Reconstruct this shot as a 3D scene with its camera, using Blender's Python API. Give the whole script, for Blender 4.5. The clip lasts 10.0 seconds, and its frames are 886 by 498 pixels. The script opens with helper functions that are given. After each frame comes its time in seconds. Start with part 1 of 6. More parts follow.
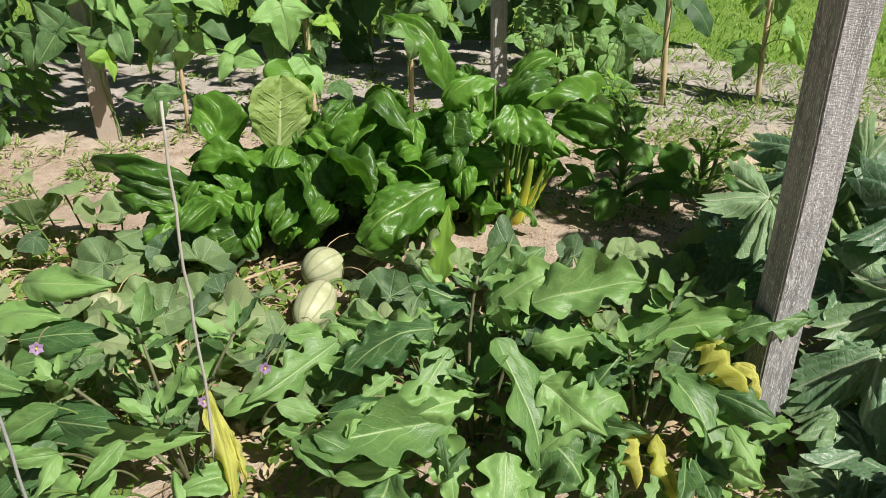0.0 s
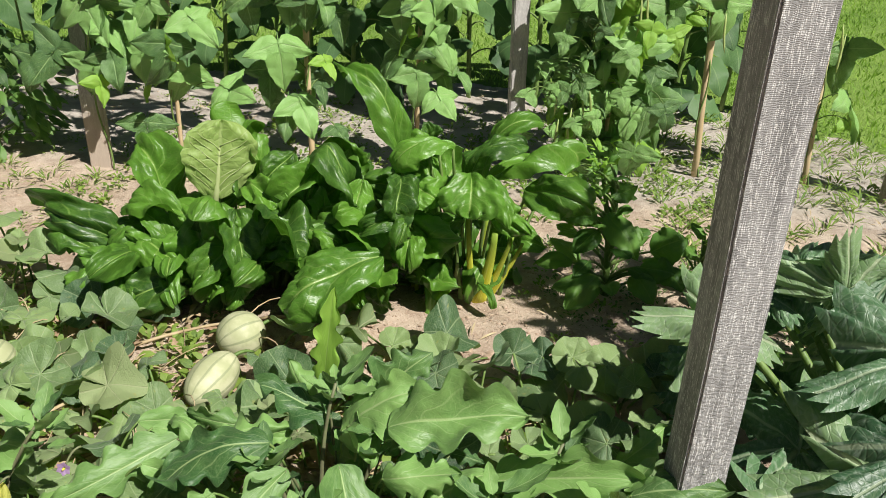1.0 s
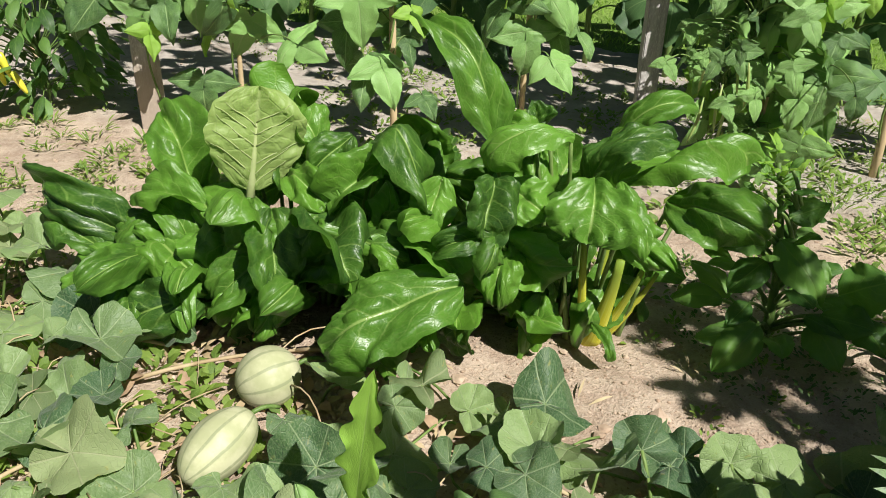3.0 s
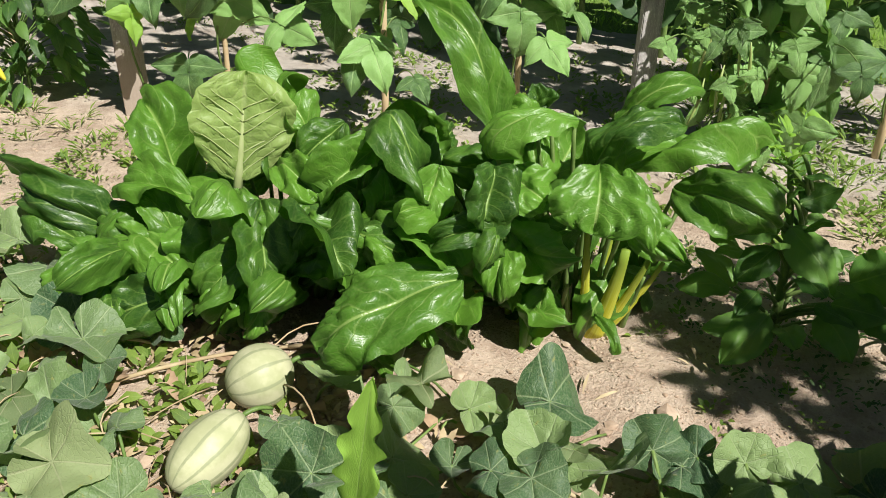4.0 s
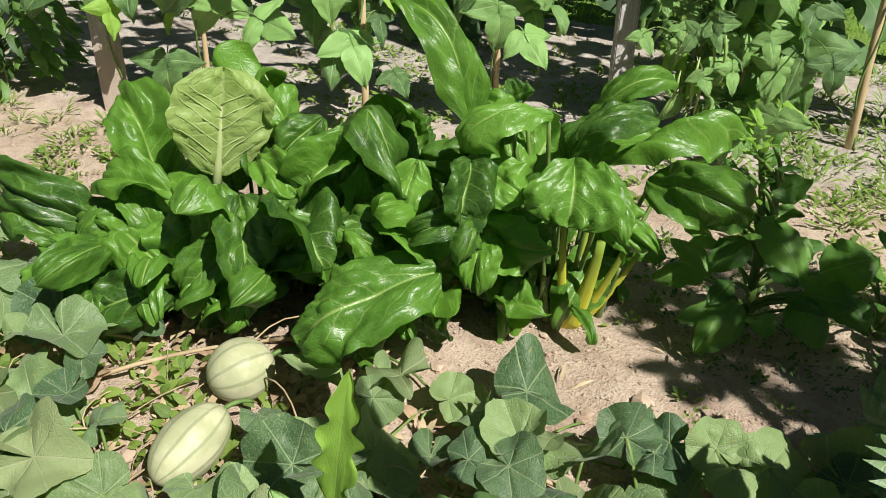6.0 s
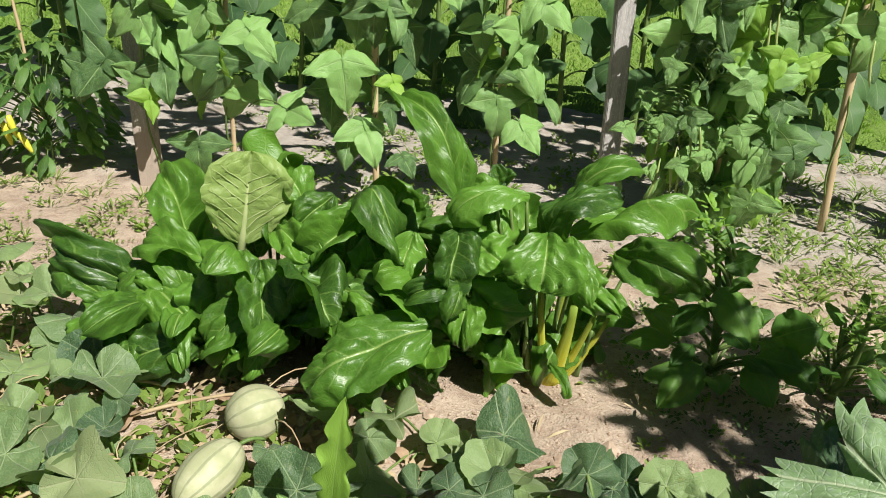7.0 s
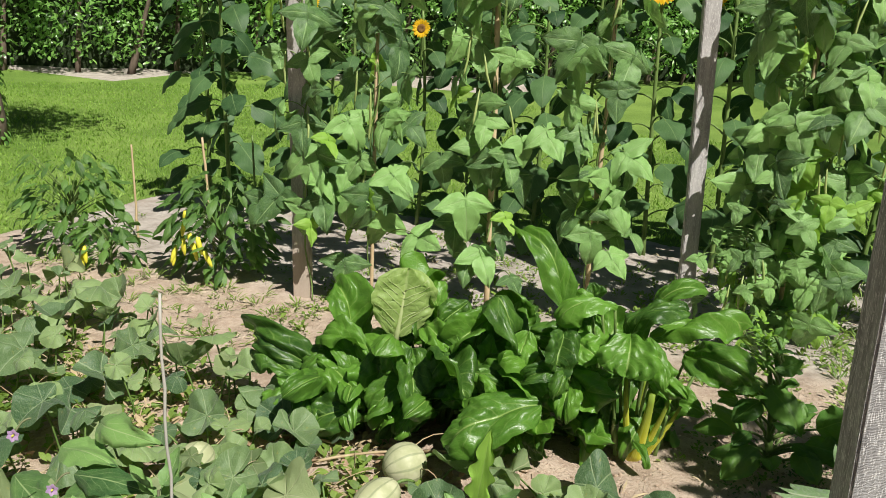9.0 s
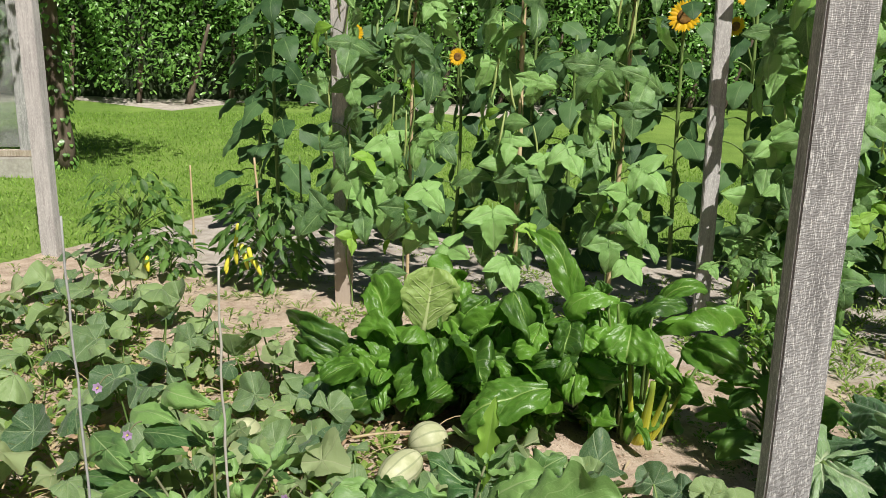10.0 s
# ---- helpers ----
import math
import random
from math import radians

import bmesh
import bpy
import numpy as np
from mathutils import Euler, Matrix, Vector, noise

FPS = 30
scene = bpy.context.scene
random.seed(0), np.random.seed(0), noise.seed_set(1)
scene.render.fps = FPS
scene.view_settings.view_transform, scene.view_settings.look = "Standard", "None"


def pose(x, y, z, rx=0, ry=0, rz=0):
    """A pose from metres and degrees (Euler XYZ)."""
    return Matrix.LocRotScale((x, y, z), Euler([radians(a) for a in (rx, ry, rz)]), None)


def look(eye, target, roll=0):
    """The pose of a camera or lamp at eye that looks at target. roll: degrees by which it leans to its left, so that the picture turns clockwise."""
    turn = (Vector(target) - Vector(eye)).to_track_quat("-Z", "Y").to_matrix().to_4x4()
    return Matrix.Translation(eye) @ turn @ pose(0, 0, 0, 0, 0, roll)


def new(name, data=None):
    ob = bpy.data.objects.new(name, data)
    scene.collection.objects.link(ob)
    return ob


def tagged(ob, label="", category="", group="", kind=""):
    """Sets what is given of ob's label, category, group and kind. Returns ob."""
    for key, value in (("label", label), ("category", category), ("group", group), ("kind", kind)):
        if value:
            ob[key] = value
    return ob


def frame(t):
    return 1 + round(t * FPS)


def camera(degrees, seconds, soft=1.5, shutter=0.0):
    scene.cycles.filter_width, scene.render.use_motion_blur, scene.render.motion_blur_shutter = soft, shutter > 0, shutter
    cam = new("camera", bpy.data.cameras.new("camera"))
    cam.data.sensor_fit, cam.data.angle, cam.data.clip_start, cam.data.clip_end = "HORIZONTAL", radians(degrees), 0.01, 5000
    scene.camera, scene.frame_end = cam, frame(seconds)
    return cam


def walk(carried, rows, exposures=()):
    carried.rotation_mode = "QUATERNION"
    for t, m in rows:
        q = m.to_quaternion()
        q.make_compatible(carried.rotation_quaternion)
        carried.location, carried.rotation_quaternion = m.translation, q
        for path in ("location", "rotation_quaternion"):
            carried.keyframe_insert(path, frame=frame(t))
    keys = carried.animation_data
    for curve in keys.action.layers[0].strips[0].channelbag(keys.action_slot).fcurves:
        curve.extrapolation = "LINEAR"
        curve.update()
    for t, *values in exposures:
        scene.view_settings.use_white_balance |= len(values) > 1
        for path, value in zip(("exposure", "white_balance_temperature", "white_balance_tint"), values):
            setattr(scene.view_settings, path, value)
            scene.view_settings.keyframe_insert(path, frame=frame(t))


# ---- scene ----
cam = camera(58.9, 10.0, soft=0.6)
PATH = [
    (0, (0.095, 0.051, 1.316), (0.044, 1.82, 0.383), -0.3),
    (0.5, (0.391, 0.196, 1.297), (0.166, 1.961, 0.382), 1.9),
    (1, (0.512, 0.414, 1.306), (0.241, 2.201, 0.449), 2.1),
    (1.5, (0.542, 0.661, 1.275), (0.131, 2.417, 0.411), 0.4),
    (2, (0.541, 0.839, 1.217), (0.059, 2.571, 0.342), 1.8),
    (2.5, (0.47, 0.963, 1.191), (-0.032, 2.683, 0.303), 2.1),
    (3, (0.385, 1.054, 1.155), (-0.109, 2.741, 0.202), 2.2),
    (4.5, (0.347, 1.131, 1.133), (-0.095, 2.809, 0.139), 2.0),
    (5, (0.348, 1.141, 1.133), (-0.075, 2.819, 0.131), 2.2),
    (6.3, (0.381, 1.069, 1.168), (-0.043, 2.744, 0.16), 2.1),
    (6.5, (0.396, 1.027, 1.194), (-0.049, 2.743, 0.268), 2.1),
    (7, (0.48, 0.891, 1.242), (-0.01, 2.642, 0.409), 2.5),
    (7.5, (0.55, 0.743, 1.265), (0.022, 2.496, 0.459), 3.1),
    (8, (0.549, 0.645, 1.322), (-0.102, 2.379, 0.568), 2.2),
    (8.5, (0.551, 0.464, 1.385), (-0.12, 2.22, 0.703), 2.3),
    (9, (0.586, 0.248, 1.408), (-0.153, 2.028, 0.873), 2.0),
    (9.5, (0.707, 0.092, 1.391), (-0.124, 1.84, 0.886), 1.6),
    (10, (0.802, -0.014, 1.394), (-0.055, 1.731, 0.926), 1.4),
]
walk(cam, [(t, look(eye, target, roll)) for t, eye, target, roll in PATH], [(0, -0.02), (2.2, 0.09), (7, 0.04), (8.2, -0.02), (10, -0.10)])

# ---- light ----
SUN_UP, SUN_WAY = radians(51), Vector((0.809, -0.588, 0)).normalized()
to_sun = (SUN_WAY * math.cos(SUN_UP) + Vector((0, 0, math.sin(SUN_UP)))).normalized()
world = bpy.data.worlds.new("world")
scene.world = world
world.use_nodes = True
sky = world.node_tree.nodes.new("ShaderNodeTexSky")
sky.sky_type, sky.sun_disc = "NISHITA", False
sky.sun_elevation, sky.sun_rotation = SUN_UP, math.atan2(SUN_WAY.x, SUN_WAY.y)
back = world.node_tree.nodes["Background"]
back.inputs["Strength"].default_value = 0.025
world.node_tree.links.new(sky.outputs[0], back.inputs["Color"])
sun = new("sun", bpy.data.lights.new("sun", "SUN"))
sun.data.energy, sun.data.angle, sun.data.color = 6.9, radians(0.55), (1.0, 0.96, 0.895)
sun.matrix_basis = look(Vector(to_sun) * 30, (0, 0, 0))


# ---- materials ----
class Net:
    """A material's node tree, written as short calls."""

    def __init__(self, name):
        self.mat = bpy.data.materials.new(name)
        self.mat.use_nodes = True
        self.tree = self.mat.node_tree
        self.tree.nodes.clear()

    def node(self, kind, **given):
        n = self.tree.nodes.new("ShaderNode" + kind)
        for key, value in given.items():
            if key in n.inputs.keys():
                self.put(n.inputs[key], value)
        return n

    def put(self, socket, value):
        if hasattr(value, "is_output"):
            self.tree.links.new(value, socket)
        else:
            socket.default_value = value

    def math(self, op, a, b=0.0, c=0.0):
        n = self.tree.nodes.new("ShaderNodeMath")
        n.operation = op
        for i, v in enumerate((a, b, c)):
            self.put(n.inputs[i], v)
        return n.outputs[0]

    def ramp(self, x, a, b, c=0.0, d=1.0):
        n = self.node("MapRange", **{"Value": x, "From Min": a, "From Max": b, "To Min": c, "To Max": d})
        n.interpolation_type = "SMOOTHSTEP"
        return n.outputs[0]

    def mix(self, f, a, b):
        n = self.tree.nodes.new("ShaderNodeMix")
        n.data_type = "RGBA"
        self.put(n.inputs[0], f)
        for i, v in ((6, a), (7, b)):
            self.put(n.inputs[i], v if hasattr(v, "is_output") else (*v, 1))
        return n.outputs[2]

    def noise(self, where, scale, detail=4.0, rough=0.55):
        return self.node("TexNoise", **{"Vector": where, "Scale": scale, "Detail": detail, "Roughness": rough}).outputs[0]

    def bump(self, height, strength, distance):
        return self.node("Bump", **{"Height": height, "Strength": strength, "Distance": distance}).outputs[0]

    def coords(self, which="Object"):
        return self.tree.nodes.new("ShaderNodeTexCoord").outputs[which]

    def finish(self, shader):
        out = self.tree.nodes.new("ShaderNodeOutputMaterial")
        self.tree.links.new(shader, out.inputs[0])
        return self.mat


def leaf_material(name, dark, light, vein, rough=0.45, veins="pinnate", side=9.0, slant=0.35, thin=0.35, strength=0.5, pale=0.0, gloss=0.5, puff=0.0, rib=0.05, spots=0.0, island=False, clear=0.6, sheen=0.0, speck=0.10, vary=0.75, fine=0.25, net=6.0, thready=0.16):
    """A thin leaf: mottled green, paler veins, light coming through it."""
    n = Net(name)
    uv = n.node("SeparateXYZ", Vector=n.coords("UV"))
    u, v = uv.outputs[0], uv.outputs[1]
    if veins == "pinnate":
        s = n.math("ABSOLUTE", n.math("MULTIPLY_ADD", u, 2.0, -1.0))
        mid = n.ramp(s, rib, rib * 0.3)
        drift = n.math("MULTIPLY", n.math("SUBTRACT", n.noise(n.coords("UV"), 2.6, 2), 0.5), 0.28)
        along = n.math("MULTIPLY", n.math("ADD", drift, n.math("SUBTRACT", v, n.math("MULTIPLY", s, slant))), side)
        cell = n.math("ABSOLUTE", n.math("SUBTRACT", n.math("FRACT", along), 0.5))
        lines = n.math("MULTIPLY", n.ramp(cell, 0.075, 0.015), n.ramp(s, 1.0, 0.25))
    else:
        x, y = n.math("SUBTRACT", u, 0.5), n.math("SUBTRACT", v, 0.5)
        r = n.math("SQRT", n.math("ADD", n.math("MULTIPLY", x, x), n.math("MULTIPLY", y, y)))
        turn = n.math("MULTIPLY", n.math("ARCTAN2", x, y), side / 6.2832)
        cell = n.math("ABSOLUTE", n.math("SUBTRACT", turn, n.math("ROUND", turn)))
        mid = n.ramp(n.math("MULTIPLY", cell, r), 0.012, 0.004)
        s = n.math("MULTIPLY", r, 2.0)
        forks = n.math("ABSOLUTE", n.math("SUBTRACT", n.math("FRACT", n.math("SUBTRACT", n.math("MULTIPLY", r, 14.0), n.math("MULTIPLY", cell, 6.0))), 0.5))
        lines = n.math("MULTIPLY", n.ramp(forks, 0.1, 0.02), 0.5)
        cell = forks
    ob = n.node("ObjectInfo").outputs["Random"] if not island else n.node("NewGeometry").outputs["Random Per Island"]
    where = n.node("Mapping", Vector=n.coords("UV"))
    where.inputs["Scale"].default_value = (3, 4, 3)
    n.put(where.inputs["Location"], n.node("CombineXYZ", X=n.math("MULTIPLY", ob, 37.0), Y=n.math("MULTIPLY", ob, 11.0)).outputs[0])
    blotch = n.noise(where.outputs[0], 1.2, 5)
    grain = n.noise(where.outputs[0], 14.0, 3)
    tone = n.math("ADD", n.math("MULTIPLY", ob, vary), n.math("MULTIPLY", blotch, 1.25 - vary))
    colour = n.mix(n.ramp(tone, 0.1, 0.9), dark, light)
    colour = n.mix(n.math("MULTIPLY", n.ramp(grain, 0.4, 0.75), speck), colour, vein)
    if pale:
        silver = n.math("MULTIPLY", n.ramp(n.noise(where.outputs[0], 9.0, 3), 0.45, 0.7), n.ramp(forks, 0.5, 0.15))
        colour = n.mix(n.math("MULTIPLY", silver, pale), colour, (0.30, 0.38, 0.30))
    if spots:
        worn = n.ramp(n.noise(where.outputs[0], 3.2, 4), 0.62, 0.72)
        colour = n.mix(n.math("MULTIPLY", worn, spots), colour, (0.36, 0.33, 0.09))
    mesh = n.node("TexVoronoi", **{"Vector": where.outputs[0], "Scale": net})
    mesh.feature = "DISTANCE_TO_EDGE"
    thread = n.ramp(mesh.outputs[0], 0.10, 0.0)
    colour = n.mix(n.math("MULTIPLY", thread, clear * thready), colour, vein)
    ribs = n.math("MAXIMUM", n.math("MULTIPLY", mid, clear), n.math("MULTIPLY", lines, clear * 0.45))
    colour = n.mix(ribs, colour, vein)
    height = n.math("ADD", n.math("MULTIPLY", ribs, -0.55), n.math("MULTIPLY_ADD", thread, -thready, n.math("MULTIPLY", grain, fine)))
    if puff:
        height = n.math("ADD", height, n.math("MULTIPLY", n.noise(where.outputs[0], 5.5, 2), puff))
    normal = n.bump(height, strength, 0.004)
    face = n.node("BsdfPrincipled", **{"Base Color": colour, "Roughness": n.ramp(grain, 0.2, 0.8, rough - 0.07, rough + 0.1), "Specular IOR Level": gloss, "Normal": normal, "Sheen Weight": sheen, "Sheen Roughness": 0.45})
    glow = n.node("BsdfTranslucent", **{"Color": n.mix(0.5, colour, (min(1, light[0] * 1.9), min(1, light[1] * 2.1), light[2] * 1.0)), "Normal": normal})
    both = n.node("MixShader")
    both.inputs[0].default_value = thin
    n.tree.links.new(face.outputs[0], both.inputs[1])
    n.tree.links.new(glow.outputs[0], both.inputs[2])
    return n.finish(both.outputs[0])


def plain_material(name, a, b, rough=0.6, scale=30.0, stretch=(1, 1, 1), strength=0.3, distance=0.003, gloss=0.4, thin=0.0, where="Object"):
    """Two tones with grain; stretch draws the grain out along an axis."""
    n = Net(name)
    at = n.node("Mapping", Vector=n.coords(where))
    at.inputs["Scale"].default_value = stretch
    ob = n.node("ObjectInfo").outputs["Random"]
    large, fine = n.noise(at.outputs[0], scale * 0.2, 4), n.noise(at.outputs[0], scale, 5)
    f = n.ramp(n.math("ADD", n.math("MULTIPLY", large, 0.6), n.math("ADD", n.math("MULTIPLY", fine, 0.4), n.math("MULTIPLY", ob, 0.12))), 0.35, 0.75)
    face = n.node("BsdfPrincipled", **{"Base Color": n.mix(f, a, b), "Roughness": rough, "Specular IOR Level": gloss, "Normal": n.bump(fine, strength, distance)})
    if not thin:
        return n.finish(face.outputs[0])
    glow = n.node("BsdfTranslucent", Color=(*[min(1, c * 1.8) for c in b], 1))
    both = n.node("MixShader")
    both.inputs[0].default_value = thin
    n.tree.links.new(face.outputs[0], both.inputs[1])
    n.tree.links.new(glow.outputs[0], both.inputs[2])
    return n.finish(both.outputs[0])


def wood_material(name, a, b, worn, saw=0.4, foot=0.0):
    """Weathered sawn timber: grain along z, saw marks across it, pale scuffs."""
    n = Net(name)
    here = n.coords("Object")
    at = n.node("Mapping", Vector=here)
    at.inputs["Scale"].default_value = (30, 30, 2.2)
    grain = n.noise(at.outputs[0], 2.2, 6, 0.6)
    stain = n.noise(here, 5.0, 4)
    saws = n.node("TexWave", **{"Vector": here, "Scale": 120.0, "Distortion": 9.0, "Detail": 3.0})
    saws.bands_direction = "Z"
    flecks = n.node("Mapping", Vector=here)
    flecks.inputs["Scale"].default_value = (330, 330, 34)
    fleck = n.ramp(n.noise(flecks.outputs[0], 1.6, 4), 0.53, 0.62)
    colour = n.mix(n.ramp(n.math("ADD", n.math("MULTIPLY", grain, 0.7), n.math("MULTIPLY", stain, 0.3)), 0.35, 0.65), a, b)
    colour = n.mix(n.math("MULTIPLY", fleck, 0.75), colour, worn)
    colour = n.mix(n.math("MULTIPLY", n.ramp(saws.outputs[1], 0.2, 0.0), saw * 0.6), colour, tuple(c * 0.45 for c in a))
    if foot:
        high = n.math("ADD", n.node("SeparateXYZ", Vector=here).outputs[2], n.math("MULTIPLY", stain, 0.3))
        colour = n.mix(n.math("MULTIPLY", n.ramp(high, foot + 0.25, foot), 0.8), colour, (0.46, 0.37, 0.29))
    height = n.math("ADD", n.math("MULTIPLY", grain, 0.6), n.math("MULTIPLY", saws.outputs[1], saw))
    face = n.node("BsdfPrincipled", **{"Base Color": colour, "Roughness": 0.85, "Specular IOR Level": 0.25, "Normal": n.bump(height, 0.55, 0.004)})
    return n.finish(face.outputs[0])


def soil_material():
    n = Net("soil")
    here = n.coords("Object")
    xyz = n.node("SeparateXYZ", Vector=here)
    wide, mid, fine = n.noise(here, 1.3, 5), n.noise(here, 9.0, 6, 0.65), n.noise(here, 90.0, 6, 0.7)
    crumbs = n.node("TexVoronoi", **{"Vector": here, "Scale": 150.0, "Randomness": 1.0})
    dry = n.mix(n.ramp(mid, 0.3, 0.7), (0.36, 0.265, 0.195), (0.56, 0.45, 0.35))
    dry = n.mix(n.math("MULTIPLY", n.ramp(fine, 0.45, 0.75), 0.5), dry, (0.66, 0.56, 0.46))
    # the strip under the climbing beans is greyer and finer
    ash = n.math("MULTIPLY", n.ramp(n.math("ADD", xyz.outputs[1], n.math("MULTIPLY", wide, 0.8)), 3.9, 4.5), 0.75)
    colour = n.mix(ash, dry, n.mix(n.ramp(mid, 0.3, 0.7), (0.36, 0.33, 0.29), (0.52, 0.49, 0.45)))
    colour = n.mix(n.math("MULTIPLY", n.ramp(wide, 0.55, 0.75), 0.45), colour, (0.26, 0.165, 0.11))
    height = n.math("ADD", n.math("MULTIPLY", mid, 0.5), n.math("ADD", n.math("MULTIPLY", fine, 0.5), n.math("MULTIPLY", crumbs.outputs[0], 0.1)))
    face = n.node("BsdfPrincipled", **{"Base Color": colour, "Roughness": 0.95, "Specular IOR Level": 0.15, "Normal": n.bump(height, 1.0, 0.02)})
    return n.finish(face.outputs[0])


def lawn_material():
    n = Net("lawn")
    here = n.coords("Object")
    wide, fine = n.noise(here, 0.9, 5), n.noise(here, 60.0, 4)
    colour = n.mix(n.ramp(n.math("ADD", n.math("MULTIPLY", wide, 0.6), n.math("MULTIPLY", fine, 0.4)), 0.35, 0.65), (0.12, 0.22, 0.035), (0.24, 0.36, 0.075))
    face = n.node("BsdfPrincipled", **{"Base Color": colour, "Roughness": 0.9, "Specular IOR Level": 0.2, "Normal": n.bump(fine, 1.0, 0.03)})
    return n.finish(face.outputs[0])


def stalk_material():
    """Yellow at the foot, green higher up, with fine strings along it."""
    n = Net("chard_stalk")
    uv = n.node("SeparateXYZ", Vector=n.coords("UV"))
    at = n.node("Mapping", Vector=n.coords("UV"))
    at.inputs["Scale"].default_value = (26, 1.5, 1)
    strings = n.noise(at.outputs[0], 1.0, 3)
    high = n.math("ADD", uv.outputs[1], n.math("MULTIPLY_ADD", n.node("ObjectInfo").outputs["Random"], 0.35, n.math("MULTIPLY", strings, 0.2)))
    colour = n.mix(n.ramp(high, 0.45, 1.2), n.mix(n.ramp(strings, 0.35, 0.65), (0.68, 0.66, 0.03), (0.82, 0.82, 0.14)), (0.24, 0.36, 0.05))
    face = n.node("BsdfPrincipled", **{"Base Color": colour, "Roughness": 0.42, "Specular IOR Level": 0.4, "Normal": n.bump(strings, 0.4, 0.002)})
    glow = n.node("BsdfTranslucent", Color=colour)
    both = n.node("MixShader")
    both.inputs[0].default_value = 0.25
    n.tree.links.new(face.outputs[0], both.inputs[1])
    n.tree.links.new(glow.outputs[0], both.inputs[2])
    return n.finish(both.outputs[0])


SOIL, LAWN = soil_material(), lawn_material()
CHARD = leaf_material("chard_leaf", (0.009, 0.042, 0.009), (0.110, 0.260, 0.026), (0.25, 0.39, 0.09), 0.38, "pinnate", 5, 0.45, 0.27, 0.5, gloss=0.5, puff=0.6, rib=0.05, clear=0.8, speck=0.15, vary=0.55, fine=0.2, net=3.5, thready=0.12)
# Brighter chard copy: sunlight put into the colour of some leaves.
CHARD_LIT = leaf_material("lit_chard_leaf", (0.055, 0.150, 0.018), (0.130, 0.300, 0.034), (0.30, 0.44, 0.12), 0.36, "pinnate", 5, 0.45, 0.3, 0.5, gloss=0.55, puff=0.6, rib=0.05, clear=0.8, speck=0.15, vary=0.55, fine=0.2, net=3.5, thready=0.12)
CHARD_BACK = leaf_material("chard_leaf_underside", (0.20, 0.30, 0.07), (0.30, 0.42, 0.12), (0.55, 0.62, 0.30), 0.45, "pinnate", 7, 0.5, 0.38, 0.6, gloss=0.4, puff=0.6, rib=0.08, clear=0.3, net=2.0, thready=0.3)
AUBERGINE = leaf_material("aubergine_leaf", (0.020, 0.076, 0.022), (0.185, 0.335, 0.092), (0.35, 0.47, 0.20), 0.42, "pinnate", 6, 0.5, 0.18, 0.45, gloss=0.4, rib=0.05, sheen=0.05, speck=0.15, net=4.0, thready=0.10, clear=0.75, puff=0.4)
BEAN = leaf_material("bean_leaf", (0.010, 0.056, 0.014), (0.235, 0.440, 0.115), (0.31, 0.46, 0.18), 0.40, "pinnate", 6, 0.55, 0.17, 0.8, gloss=0.55, rib=0.06, sheen=0.05, speck=0.25, clear=0.8, puff=0.6, thready=0.2)
MELON = leaf_material("melon_leaf", (0.026, 0.084, 0.034), (0.230, 0.335, 0.125), (0.36, 0.45, 0.24), 0.50, "palmate", 7, 0, 0.28, 0.7, gloss=0.45, spots=0.5, clear=0.5, sheen=0.15, speck=0.3, net=4.0, thready=0.2, vary=0.95)
FADED = leaf_material("drying_melon_leaf", (0.12, 0.18, 0.075), (0.28, 0.35, 0.165), (0.40, 0.42, 0.25), 0.65, "palmate", 7, 0, 0.3, 0.8, gloss=0.3, spots=0.6, clear=0.5)
MARROW = leaf_material("courgette_leaf", (0.016, 0.064, 0.028), (0.115, 0.225, 0.100), (0.38, 0.46, 0.30), 0.42, "palmate", 7, 0, 0.2, 0.7, pale=0.6, gloss=0.5, clear=0.7)
PALE_MARROW = leaf_material("pale_courgette_leaf", (0.11, 0.20, 0.075), (0.21, 0.33, 0.15), (0.46, 0.54, 0.34), 0.45, "palmate", 7, 0, 0.25, 0.7, pale=0.6, gloss=0.4, clear=0.9)
SUNFLOWER = leaf_material("sunflower_leaf", (0.012, 0.048, 0.018), (0.085, 0.17, 0.06), (0.2, 0.3, 0.12), 0.5, "pinnate", 7, 0.6, 0.2, 0.5, gloss=0.3)
PEPPER = leaf_material("pepper_leaf", (0.014, 0.060, 0.014), (0.13, 0.25, 0.06), (0.2, 0.32, 0.07), 0.4, "pinnate", 6, 0.5, 0.35, 0.4, gloss=0.45)
SPINACH = leaf_material("beet_leaf", (0.026, 0.095, 0.018), (0.13, 0.27, 0.050), (0.22, 0.34, 0.08), 0.45, "pinnate", 5, 0.5, 0.32, 0.4, gloss=0.35, puff=0.2, fine=0.10, clear=0.5, thready=0.05)
YOUNG = leaf_material("young_leaf", (0.20, 0.40, 0.04), (0.30, 0.52, 0.08), (0.34, 0.5, 0.14), 0.5, "pinnate", 6, 0.5, 0.4, 0.4)
HEDGE = leaf_material("laurel_leaf", (0.025, 0.085, 0.018), (0.20, 0.39, 0.09), (0.2, 0.3, 0.08), 0.28, "pinnate", 6, 0.4, 0.25, 0.2, gloss=0.5, island=True)
WITHERED = leaf_material("withered_leaf", (0.46, 0.50, 0.09), (0.76, 0.74, 0.22), (0.48, 0.52, 0.14), 0.7, "pinnate", 6, 0.5, 0.45, 0.9, gloss=0.2, spots=0.25)
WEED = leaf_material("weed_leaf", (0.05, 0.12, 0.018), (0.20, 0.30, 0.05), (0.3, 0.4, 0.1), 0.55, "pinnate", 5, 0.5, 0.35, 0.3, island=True)
